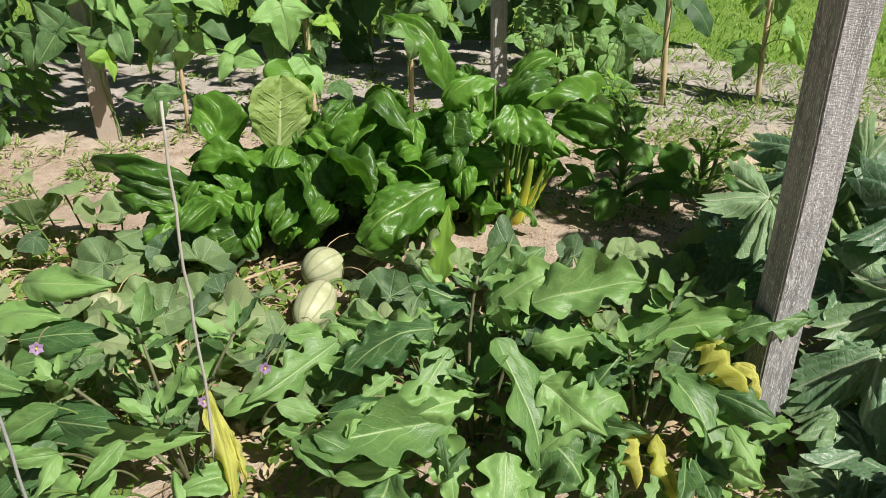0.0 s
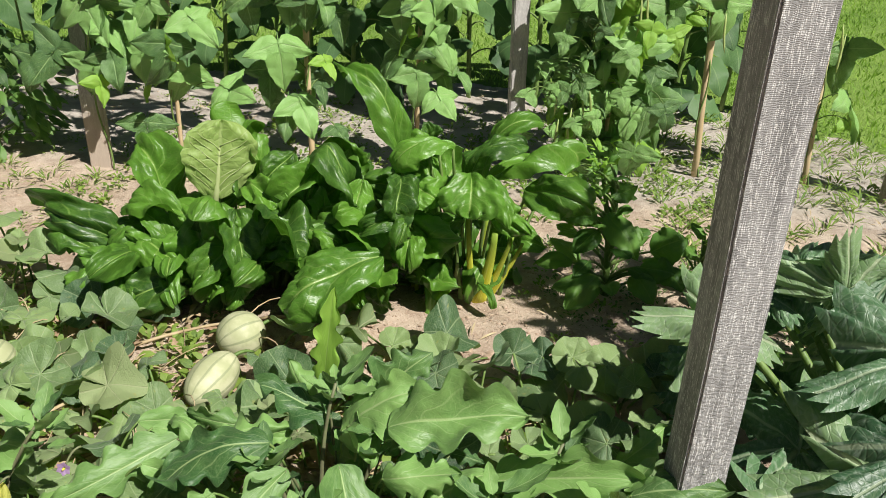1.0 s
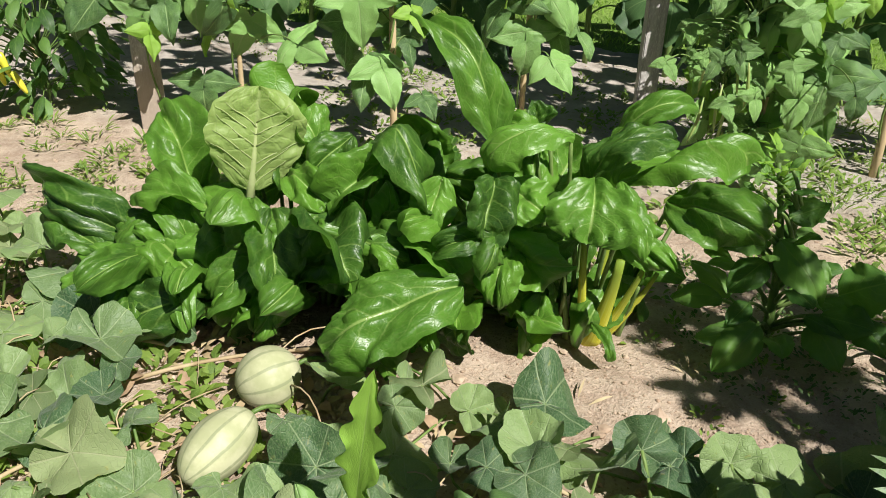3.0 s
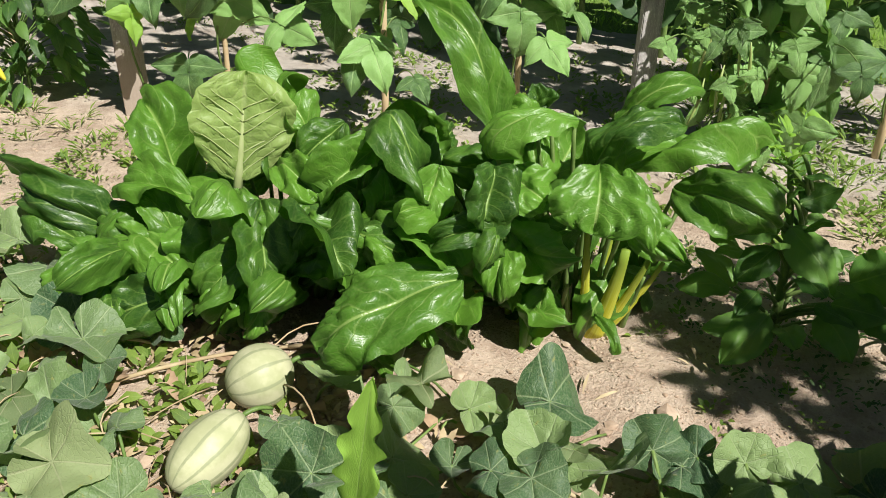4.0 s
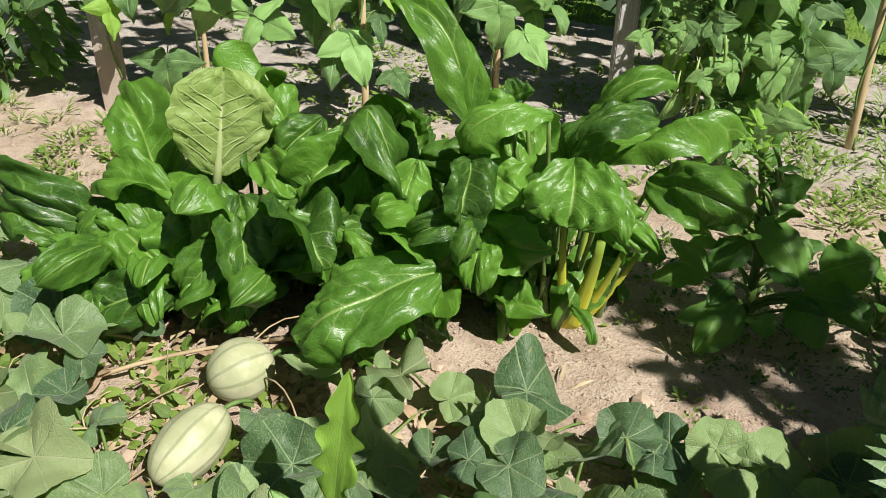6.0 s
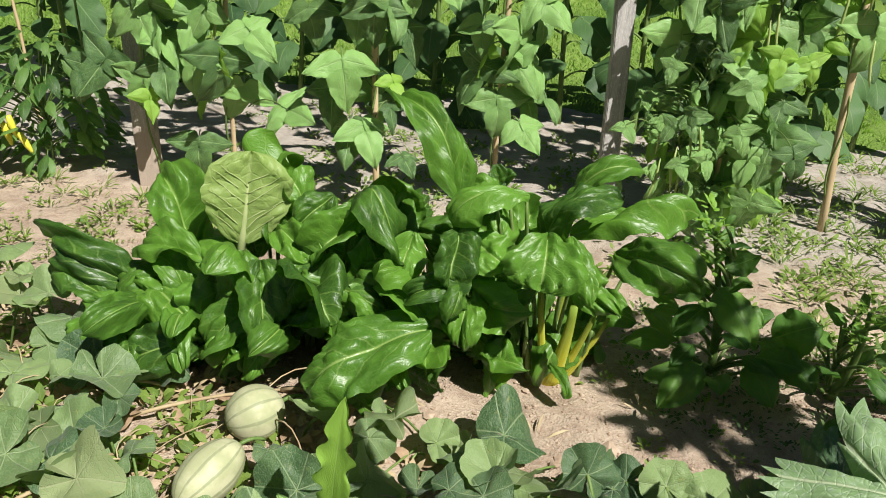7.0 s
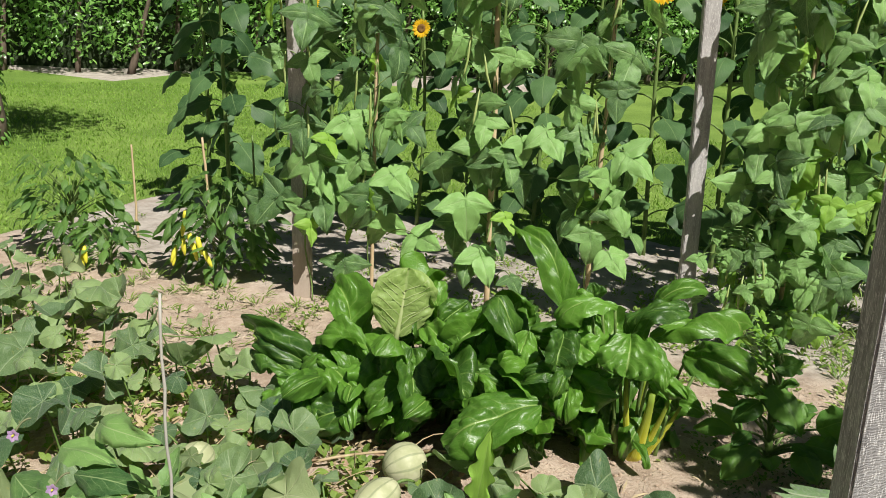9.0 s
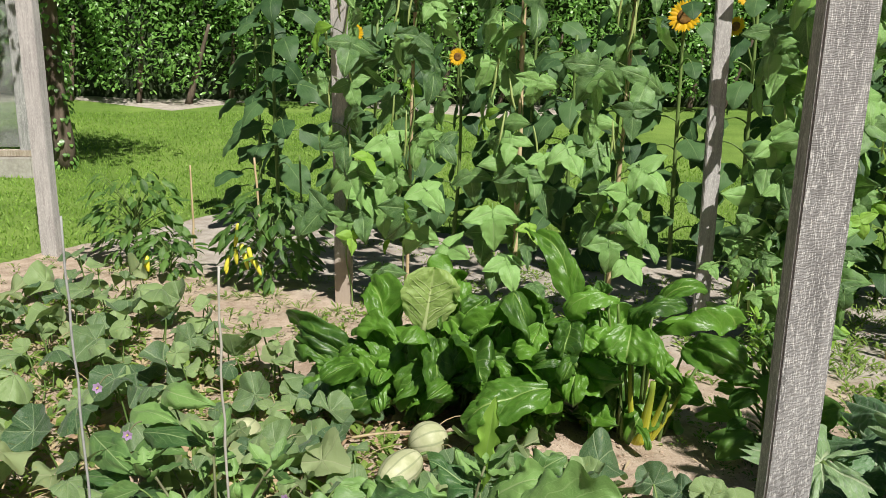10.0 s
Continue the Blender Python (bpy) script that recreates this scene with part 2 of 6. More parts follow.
# Weed leaf again, with shade put into its darker colour.
SHADED_WEED = leaf_material("shaded_weed_leaf", (0.02, 0.06, 0.014), (0.08, 0.15, 0.03), (0.16, 0.24, 0.06), 0.5, "pinnate", 5, 0.5, 0.3, 0.3, island=True)
GRASS = leaf_material("grass_blade", (0.11, 0.22, 0.03), (0.27, 0.42, 0.085), (0.4, 0.5, 0.12), 0.5, "pinnate", 1, 0.0, 0.4, 0.1, gloss=0.3, island=True)
STRAW = plain_material("straw", (0.30, 0.22, 0.12), (0.52, 0.43, 0.27), 0.8, 40, (1, 1, 1), 0.3, 0.002)
CLOD = plain_material("soil_clod", (0.33, 0.24, 0.17), (0.56, 0.45, 0.35), 0.95, 60, (1, 1, 1), 0.6, 0.004, gloss=0.15)
LILAC = plain_material("aubergine_flower", (0.36, 0.22, 0.44), (0.54, 0.38, 0.62), 0.6, 60, (1, 1, 1), 0.2, 0.001, thin=0.35)
GOLD_STALK = stalk_material()
BARK = plain_material("bark", (0.07, 0.05, 0.035), (0.17, 0.13, 0.10), 0.95, 26, (1, 1, 0.25), 1.0, 0.02)
STALK = plain_material("green_stalk", (0.09, 0.17, 0.035), (0.20, 0.29, 0.085), 0.5, 40, (6, 6, 1), 0.3, 0.002, thin=0.12)
YELLOW_STALK = plain_material("yellow_stalk", (0.50, 0.54, 0.04), (0.72, 0.74, 0.13), 0.4, 30, (6, 6, 1), 0.3, 0.002, thin=0.2)
PURPLE_STALK = plain_material("purple_stalk", (0.10, 0.09, 0.055), (0.17, 0.20, 0.09), 0.6, 40, (6, 6, 1), 0.3, 0.002)
POST = wood_material("weathered_post", (0.19, 0.188, 0.186), (0.35, 0.346, 0.342), (0.66, 0.655, 0.64), 0.2)
POST_PALE = wood_material("pale_post", (0.32, 0.30, 0.29), (0.48, 0.46, 0.44), (0.64, 0.62, 0.59), 0.1)
STAKE_WOOD = wood_material("sawn_stake", (0.26, 0.21, 0.16), (0.42, 0.36, 0.29), (0.52, 0.47, 0.40), 0.12)
POST_TAN = wood_material("post_with_tan_foot", (0.30, 0.28, 0.265), (0.46, 0.435, 0.41), (0.64, 0.61, 0.57), 0.15, 0.35)
PALE_STAKE = plain_material("pale_stake", (0.34, 0.34, 0.30), (0.50, 0.49, 0.43), 0.7, 60, (1, 1, 0.2), 0.3, 0.001)
CANE = plain_material("cane", (0.40, 0.29, 0.16), (0.62, 0.50, 0.31), 0.6, 22, (1, 1, 0.2), 0.3, 0.002)
TWINE = plain_material("twine", (0.24, 0.25, 0.24), (0.36, 0.37, 0.36), 0.8, 200, (1, 1, 1), 0.4, 0.001)


# ---- building ----
def rnd(a, b):
    return random.uniform(a, b)


def mesh_from(name, verts, faces, uvs=None, smooth=True):
    me = bpy.data.meshes.new(name)
    me.from_pydata([tuple(v) for v in verts], [], [tuple(f) for f in faces])
    if uvs is not None:
        layer = me.uv_layers.new(name="leaf")
        index = np.empty(len(me.loops), dtype=np.int32)
        me.loops.foreach_get("vertex_index", index)
        layer.data.foreach_set("uv", np.asarray(uvs, dtype=np.float32)[index].ravel())
    me.polygons.foreach_set("use_smooth", [smooth] * len(me.polygons))
    me.update()
    return me


def joined(name, pieces):
    """One mesh out of (verts, faces, uvs) pieces."""
    verts, faces, uvs, k = [], [], [], 0
    for v, f, t in pieces:
        verts.append(np.asarray(v)), uvs.append(np.asarray(t))
        faces += [[i + k for i in q] for q in f]
        k += len(v)
    return mesh_from(name, np.concatenate(verts), faces, np.concatenate(uvs))


def place(ob, m, parent=None):
    if parent is not None:
        ob.parent = parent
        m = parent.matrix_basis.inverted() @ m if parent.parent is None else parent.matrix_basis.inverted() @ parent.parent.matrix_basis.inverted() @ m
    ob.matrix_basis = m
    return ob


def piece(name, me, material, m, parent=None, label=""):
    """A mesh as one object at the world pose m, under a thing or part."""
    if not me.materials:
        me.materials.append(material)
    return tagged(place(new(name, me), m, parent), label)


def thing(name, at, label, category, group="", kind=""):
    ob = new(name)
    ob.matrix_basis = Matrix.Translation(at)
    ob.empty_display_size = 0.05
    return tagged(ob, label, category, group, kind)


def frame_of(a, b, normal):
    """The pose whose y runs from a to b and whose z leans to normal; returns it with the length."""
    y = Vector(b) - Vector(a)
    length = y.length
    y.normalize()
    x = y.cross(Vector(normal))
    if x.length < 1e-3:
        x = y.cross(Vector((1, 0.3, 0.2)))
    x.normalize()
    z = x.cross(y)
    m = Matrix((x, y, z)).transposed().to_4x4()
    m.translation = a
    return m, length


def grid_faces(n, m):
    return [(i * m + j, i * m + j + 1, (i + 1) * m + j + 1, (i + 1) * m + j) for i in range(n - 1) for j in range(m - 1)]


SHAPES = {
    "aubergine": lambda t: 2.2 * np.clip(t, 0, 1) ** 0.5 * np.clip(1 - t, 0, 1) ** 0.7 + 0.015,
    "bean": lambda t: 2.1 * (np.clip(t, 0.0, 1) ** 0.36) * (np.clip(1 - t, 0, 1) ** 1.05) * (1 - 0.12 * np.sin(np.pi * t)) + 0.008,
    "heart": lambda t: 1.62 * (np.clip(t, 0.0, 1) ** 0.3) * (np.clip(1 - t, 0, 1) ** 0.72) + 0.01,
    "lance": lambda t: np.sin(np.pi * np.clip(t, 0, 1) ** 0.8) + 0.02,
}


def blade(length, width, shape, rows=13, cols=9, bend=20.0, fold=0.15, wave=0.0, waves=3.0, lobe=0.0, lobes=3.5, puff=0.0, twist=0.0, seed=0.0, heart=0.0, ribs=7.0, slant=0.4, tip=1.0):
    """A leaf blade from (0,0,0) to (0,length,0), arched towards +z: (verts, faces, uvs)."""
    t = np.linspace(0, 1, rows)[:, None]
    s = np.linspace(-1, 1, cols)[None, :]
    a = radians(bend) * (0.5 - t[:, 0] ** tip)
    dy, dz = np.cos(a), np.sin(a)
    sy, sz = np.concatenate([[0], np.cumsum((dy[1:] + dy[:-1]) / 2)]), np.concatenate([[0], np.cumsum((dz[1:] + dz[:-1]) / 2)])
    tilt = math.atan2(sz[-1], sy[-1])
    sy, sz = sy * math.cos(tilt) + sz * math.sin(tilt), sz * math.cos(tilt) - sy * math.sin(tilt)
    sz, sy = sz * length / sy[-1], sy * length / sy[-1]
    half = SHAPES[shape](t) * width / 2
    edge = np.abs(s)
    half = half * (1 + lobe * edge ** 2 * np.sin(2 * np.pi * (lobes * t + 0.12 * np.sign(s)) + seed) * np.sin(np.pi * t) ** 0.5)
    x = s * half * math.cos(math.atan(fold))
    h = -fold * edge * half if fold >= 0 else -fold * edge ** 1.6 * half
    h = h + wave * width * edge ** 2 * np.sin(2 * np.pi * waves * t + seed + 2.1 * np.sign(s)) * np.sin(np.pi * np.clip(t + 0.05, 0, 1))
    if puff:
        cushion = np.abs(np.cos(np.pi * ribs * (t - slant * edge))) ** 0.7
        h = h + puff * width * (cushion - 0.5) * np.clip(edge * 3, 0, 1) * np.clip((1.02 - edge) * 4, 0, 1)
        turns = random.Random(int(seed * 97))
        for f in (5, 8, 12, 17):
            h = h + puff * width * 6.5 / (f + 4) * np.sin(f * turns.uniform(0.5, 1) * s + turns.uniform(0, 6) + f * 0.4 * t) * np.sin(f * turns.uniform(0.7, 1.2) * t + turns.uniform(0, 6)) * (0.25 + 0.75 * edge)
    turn = radians(twist) * (t - 0.4)
    x, h = x * np.cos(turn) - h * np.sin(turn), x * np.sin(turn) + h * np.cos(turn)
    tang = (a - tilt)[:, None]
    y = sy[:, None] - np.sin(tang) * h - heart * length * (1 - t) ** 6 * edge ** 1.4
    z = sz[:, None] + np.cos(tang) * h
    verts = np.stack([x, y + 0 * x, z + 0 * x], -1).reshape(-1, 3)
    uvs = np.stack([np.broadcast_to((s + 1) / 2, x.shape), np.broadcast_to(t, x.shape)], -1).reshape(-1, 2)
    return verts, grid_faces(rows, cols), uvs


def soft_blade(length, width, outline, rows=34, cols=19, bend=30.0, tip=1.4, fold=0.2, ribs=6, slant=0.45, puff=0.03, lobe=0.0, lobes=3.0, ruffle=0.04, warp=0.05, twist=0.0, curl=0.0, seed=0.0, heart=0.0, pucker=0.0):
    """A leaf blade from the origin along +y, its upper face to +z: cushions between the side veins, wavy margins."""
    own = random.Random(int(seed * 1009) + 5)
    t = np.linspace(0, 1, rows)[:, None]
    s = np.linspace(-1, 1, cols)[None, :]
    edge, side = np.abs(s), np.sign(s)
    a = radians(bend) * (0.5 - t[:, 0] ** tip) - radians(curl) * t[:, 0] ** 5
    dy, dz = np.cos(a), np.sin(a)
    sy, sz = np.concatenate([[0], np.cumsum((dy[1:] + dy[:-1]) / 2)]), np.concatenate([[0], np.cumsum((dz[1:] + dz[:-1]) / 2)])
    tilt = math.atan2(sz[-1], sy[-1])
    sy, sz = sy * math.cos(tilt) + sz * math.sin(tilt), sz * math.cos(tilt) - sy * math.sin(tilt)
    sz, sy = sz * length / sy[-1], sy * length / sy[-1]
    half = outline(t) * width / 2
    p0, p1 = own.uniform(0, 6.28), own.uniform(0, 6.28)
    half = half * (1 + 0.03 * np.sin(2 * np.pi * 3.7 * t + p0 + side) + 0.018 * np.sin(2 * np.pi * 8.3 * t + p1 - side))
    if lobe:
        bay = (0.5 - 0.5 * np.cos(2 * np.pi * (lobes * t ** 1.15 + 0.16 * side) + p0)) ** 1.5
        half = half * (1 - lobe * (0.25 + 0.75 * edge ** 2) * bay * np.clip(6 * t, 0, 1) * np.clip(5 * (1 - t), 0, 1))
    x = s * half * math.cos(math.atan(fold))
    h = -fold * edge ** 1.3 * half
    drift = 0.05 * np.sin(5.1 * s + 4.3 * t + own.uniform(0, 6)) + 0.04 * np.sin(9.0 * t - 6 * s + own.uniform(0, 6))
    cushion = np.abs(np.cos(np.pi * ribs * (t - slant * edge + drift))) ** 0.55
    inner = np.clip(edge * 5, 0, 1) * np.clip((1.04 - edge) * 6, 0, 1)
    split = 1 + 0.7 * np.sin(edge * 12 + own.uniform(0, 6) + np.floor(ribs * (t - slant * edge + drift) + 0.5) * 2.1)
    h = h + puff * width * cushion * inner * split * np.clip(half / (0.3 * width), 0.15, 1)
    h = h - 0.018 * width * np.exp(-((edge / 0.07) ** 2))
    for f, much in ((1.1, 1.0), (2.3, 0.7), (4.3, 0.25)):
        h = h + ruffle * width * much * edge ** 2.5 * np.sin(2 * np.pi * f * own.uniform(0.8, 1.2) * t + own.uniform(0, 6.28) + 1.9 * f * side) * np.clip(t * 4, 0, 1)
    for f in (0.7, 1.1, 1.7, 2.6):
        h = h + warp * width / f * np.sin(np.pi * f * (own.uniform(-1, 1) * s + own.uniform(0.4, 1.4) * t) + own.uniform(0, 6.28)) * np.clip(t * 3, 0, 1)
    if pucker:
        ps, pt = s * half / 0.022, t * length / 0.022
        lump = 0
        for f, much in ((0.75, 1.0), (1.25, 0.55)):
            w = own.uniform(0, 6.28)
            sway = 0.9 * np.sin(0.6 * ps + own.uniform(0, 6)) + 0.9 * np.sin(0.5 * pt + own.uniform(0, 6))
            lump = lump + much * np.abs(np.sin(f * (ps * math.cos(w) + pt * math.sin(w)) + sway) * np.sin(f * (pt * math.cos(w) - ps * math.sin(w)) + sway * 0.7 + 1)) ** 0.6
        h = h + pucker * lump * np.clip(edge * 5, 0, 1) * np.clip((1.1 - edge) * 3, 0, 1)
    turn = radians(twist) * (t - 0.4)
    x, h = x * np.cos(turn) - h * np.sin(turn), x * np.sin(turn) + h * np.cos(turn)
    tang = (a - tilt)[:, None]
    y = sy[:, None] - np.sin(tang) * h - heart * length * (1 - t) ** 6 * edge ** 1.4
    z = sz[:, None] + np.cos(tang) * h
    verts = np.stack([x, y + 0 * x, z + 0 * x], -1).reshape(-1, 3)
    uvs = np.stack([np.broadcast_to((s + 1) / 2, x.shape), np.broadcast_to(t, x.shape)], -1).reshape(-1, 2)
    return verts, grid_faces(rows, cols), uvs


def oval(wide, blunt, neck=0.04):
    """An outline that is widest at the share wide of its length; a small blunt gives a round end."""
    power = math.log(0.5) / math.log(wide)
    return lambda t: np.sin(np.pi * np.clip(t, 0, 1) ** power) ** blunt * (1 - neck) + neck * (1 - t)


def round_leaf(radius, lobes, depth, serrate=0.0, notch=0.35, rings=7, spokes=44, cup=0.1, wave=0.08, waves=5, droop=0.1, seed=0.0, crease=0.0, quilt=0.05, vee=0.0, scallop=0.0, bay=1.0):
    """A palmate leaf round its stalk's end at the origin, main lobe along +y."""
    phi = np.linspace(-np.pi * 0.965, np.pi * 0.965, spokes)
    lobed = 1 - depth * (0.5 - 0.5 * np.cos(phi * lobes)) ** bay
    outline = radius * lobed * (1 - notch * np.clip(np.abs(phi) / np.pi, 0, 1) ** 5) * (1 - 0.12 * (1 - np.cos(phi)) / 2)
    outline = outline * (1 + 0.05 * np.sin(3 * phi + seed) + serrate * ((phi * 5.2 + seed + 0.5 * np.sin(3 * phi)) % 1.0 - 0.5) + scallop * (np.abs(np.sin(phi * 6.5 + seed)) - 0.6) + 0.5 * scallop * np.sin(7 * phi + 2 * seed))
    verts, uvs = [(0, 0, 0)], [(0.5, 0.5)]
    for k in range(1, rings + 1):
        q = k / rings
        r = outline * q if k == rings else (outline * 0.9 + radius * 0.1 * (1 - depth)) * q * 0.98
        x, y = r * np.sin(phi), r * np.cos(phi)
        z = cup * radius * q ** 2 + wave * radius * q ** 1.5 * np.sin(waves * phi + seed) - droop * radius * (q ** 2) * (0.6 + 0.4 * np.cos(phi)) - crease * radius * q * np.abs(np.sin(phi * 3.5)) + 0.025 * radius * np.sin(9 * x / radius + seed) * np.sin(8 * y / radius + 2 * seed) + radius * q * 0.16 * np.sin(seed * 3.1) * np.abs(np.sin(phi + 0.4 * np.sin(seed))) ** 1.3 - radius * 0.14 * q ** 2 * np.cos(2 * phi + seed * 2.3) + quilt * radius * np.abs(np.sin(phi * 3.5)) ** 0.6 * np.sin(np.pi * min(q, 0.97)) * (1 + 0.5 * np.sin(q * 14 + 3 * phi))
        z = z + vee * (np.abs(x) - 0.25 * radius * q) + 0.5 * np.abs(vee) * radius * q ** 2 * 0.3 * np.sin(6 * phi + seed * 5)
        verts += list(zip(x, y, z))
        uvs += list(zip(0.5 + x / (2.1 * radius), 0.5 + y / (2.1 * radius)))
    faces = [(0, 1 + j + 1, 1 + j) for j in range(spokes - 1)]
    for k in range(rings - 1):
        b = 1 + k * spokes
        faces += [(b + j, b + j + 1, b + spokes + j + 1, b + spokes + j) for j in range(spokes - 1)]
    return np.array(verts), faces, np.array(uvs)


def tube(points, radii, sides=6):
    """A tapered tube along points: (verts, faces, uvs)."""
    pts = [Vector(p) for p in points]
    verts, uvs, faces = [], [], []
    for i, p in enumerate(pts):
        d = (pts[min(i + 1, len(pts) - 1)] - pts[max(i - 1, 0)]).normalized()
        x = d.cross(Vector((0.31, 0.2, 0.93)) if abs(d.z) < 0.9 else Vector((1, 0, 0))).normalized()
        y = d.cross(x)
        for k in range(sides):
            c, s = math.cos(2 * math.pi * k / sides), math.sin(2 * math.pi * k / sides)
            verts.append(tuple(p + (x * c + y * s) * radii[i]))
            uvs.append((k / sides, i / len(pts)))
    for i in range(len(pts) - 1):
        for k in range(sides):
            faces.append((i * sides + k, i * sides + (k + 1) % sides, (i + 1) * sides + (k + 1) % sides, (i + 1) * sides + k))
    faces.append(tuple(reversed(range(sides))))
    faces.append(tuple(range((len(pts) - 1) * sides, len(pts) * sides)))
    return np.array(verts), faces, np.array(uvs)


def arc(a, b, lift, n=7, sag=(0, 0, 0)):
    """Points from a to b that bow by lift (up) and sag (any way) in the middle."""
    a, b = Vector(a), Vector(b)
    out = []
    for i in range(n):
        f = i / (n - 1)
        out.append(a.lerp(b, f) + (Vector((0, 0, lift)) + Vector(sag)) * (4 * f * (1 - f)))
    return out


def stalk(name, parent, a, b, r0, r1, lift, material, label="", sides=6):
    at = Matrix.Translation(a)
    pts = [p - Vector(a) for p in arc(a, b, lift)]
    n = len(pts)
    return piece(name, joined(name, [tube(pts, [r0 + (r1 - r0) * i / (n - 1) for i in range(n)], sides)]), material, at, parent, label)


def many_blades(name, at, way, normal, length, width, bend, material):
    """Many small leaves or grass blades in one mesh; all arguments are arrays."""
    way = way / np.linalg.norm(way, axis=1, keepdims=True)
    side = np.cross(way, normal)
    side = side / (np.linalg.norm(side, axis=1, keepdims=True) + 1e-6)
    up = np.cross(side, way)
    length, width, bend = length[:, None], width[:, None], bend[:, None]
    def row(f, w, lift):
        mid = at + way * length * f + up * length * bend * (1 - (2 * f - 1) ** 2) + up * width * lift
        return mid - side * width * w, mid + side * width * w
    a, b = row(0.38, 0.5, 0.12)
    c, d = row(0.72, 0.38, 0.1)
    verts = np.stack([at, a, b, c, d, at + way * length], 1).reshape(-1, 3)
    k = np.arange(len(at))[:, None] * 6
    faces = (k + np.array([[0, 2, 1]])).tolist() + (k + np.array([[1, 2, 4, 3]])).tolist() + (k + np.array([[3, 4, 5]])).tolist()
    uvs = np.tile(np.array([(0.5, 0), (0, 0.38), (1, 0.38), (0.1, 0.72), (0.9, 0.72), (0.5, 1)]), (len(at), 1))
    me = mesh_from(name, verts, faces, uvs)
    me.materials.append(material)
    return me


# ---- ground ----
def rise(x, y):
    d = math.hypot(x, y)
    far = min(max(d - 7.0, 0.0), 14.0)
    return 0.048 * far * far / (far + 1.5)


def hedge_line(f):
    """The foot of the laurel hedge, from far left to far right."""
    return Vector((-15.0 + 24.0 * f, 6.0 + 12.5 * f - 6.5 * (f - 0.5) ** 2 + 4.6, 0))


def is_lawn(x, y):
    j = 0.25 * noise.noise((x * 1.3, y * 1.3, 0.0)) + 0.12 * noise.noise((x * 5, y * 5, 3.0))
    if x < -3.0 and y > hedge_line((x + 15.0) / 24.0).y - 0.2 + 1.0 * j:
        return False
    if x < -4.1:
        return y > 2.7 + j
    if x > 1.75:
        return y > 5.35 - 0.45 * (x - 1.75) + 1.5 * j
    return y > 5.75 + j


def ground_height(x, y):
    z = rise(x, y)
    near = max(0.0, 1 - abs(y - 3.0) / 5.0)
    z += near * (0.022 * noise.noise((x * 1.6, y * 1.6, 1.0)) + 0.012 * noise.noise((x * 6, y * 6, 5.0)) + 0.010 * noise.noise((x * 17, y * 17, 2.0)) + 0.006 * noise.noise((x * 41, y * 41, 6.0)))
    # Shallow trough shaped in place of a soft shadow band across the path.
    z -= 0.05 * math.exp(-((y - 3.38 - 0.3 * (x - 1.35)) / 0.06) ** 2) * min(max((x - 1.1) * 5, 0), 1) * min(max((2.3 - x) * 5, 0), 1)
    z += 0.035 * math.exp(-((x - 0.2) / 0.7) ** 2 - ((y - 2.65) / 0.28) ** 2)
    return z


def build_ground():
    out = np.array([0.3, 0.8, 1.6, 3, 5, 8, 12, 18, 27, 40, 70, 130, 250, 500])
    xs = np.concatenate([-5.5 - out[::-1], np.linspace(-5.5, 5.0, 330), 5.0 + out])
    ys = np.concatenate([0.6 - out[::-1], np.linspace(0.6, 6.2, 200), 6.2 + out])
    verts = [(x, y, ground_height(x, y)) for x in xs for y in ys]
    faces = grid_faces(len(xs), len(ys))
    me = mesh_from("ground", verts, [f[::-1] for f in faces])
    me.materials.append(SOIL), me.materials.append(LAWN)
    kinds = []
    for i in range(len(xs) - 1):
        for j in range(len(ys) - 1):
            kinds.append(1 if is_lawn((xs[i] + xs[i + 1]) / 2, (ys[j] + ys[j + 1]) / 2) else 0)
    me.polygons.foreach_set("material_index", kinds)
    tagged(new("ground", me), "dry pale brown garden soil running into mown lawn", "ground", kind="structure")


build_ground()


# ---- posts, canes and stakes ----
def post_mesh(name, w, d, h, top="flat", lean=(0, 0)):
    bm = bmesh.new()
    bmesh.ops.create_cube(bm, size=1.0)
    for v in bm.verts:
        v.co = Vector((v.co.x * w, v.co.y * d, (v.co.z + 0.5) * h))
    bmesh.ops.subdivide_edges(bm, edges=[e for e in bm.edges if abs(e.verts[0].co.z - e.verts[1].co.z) > 0.5], cuts=24)
    bmesh.ops.bevel(bm, geom=[e for e in bm.edges if len(e.link_faces) == 2 and e.calc_face_angle() > 1.0], offset=0.004, segments=2, affect="EDGES")
    for v in bm.verts:
        f = v.co.z / h
        v.co.x += lean[0] * f + 0.004 * noise.noise((v.co.z * 2, v.co.x * 9, 4.0))
        v.co.y += lean[1] * f + 0.004 * noise.noise((v.co.z * 2.3, v.co.y * 9, 8.0))
    me = bpy.data.meshes.new(name)
    bm.to_mesh(me)
    bm.free()
    return me


def post(at, w, d, h, turn, lean, material, label):
    ob = new("garden_post", post_mesh("garden_post", w, d, h, lean=lean))
    ob.data.materials.append(material)
    ob.matrix_basis = pose(at[0], at[1], ground_height(at[0], at[1]) - 0.05, 0, 0, turn)
    return tagged(ob, label, "post", "square garden posts")


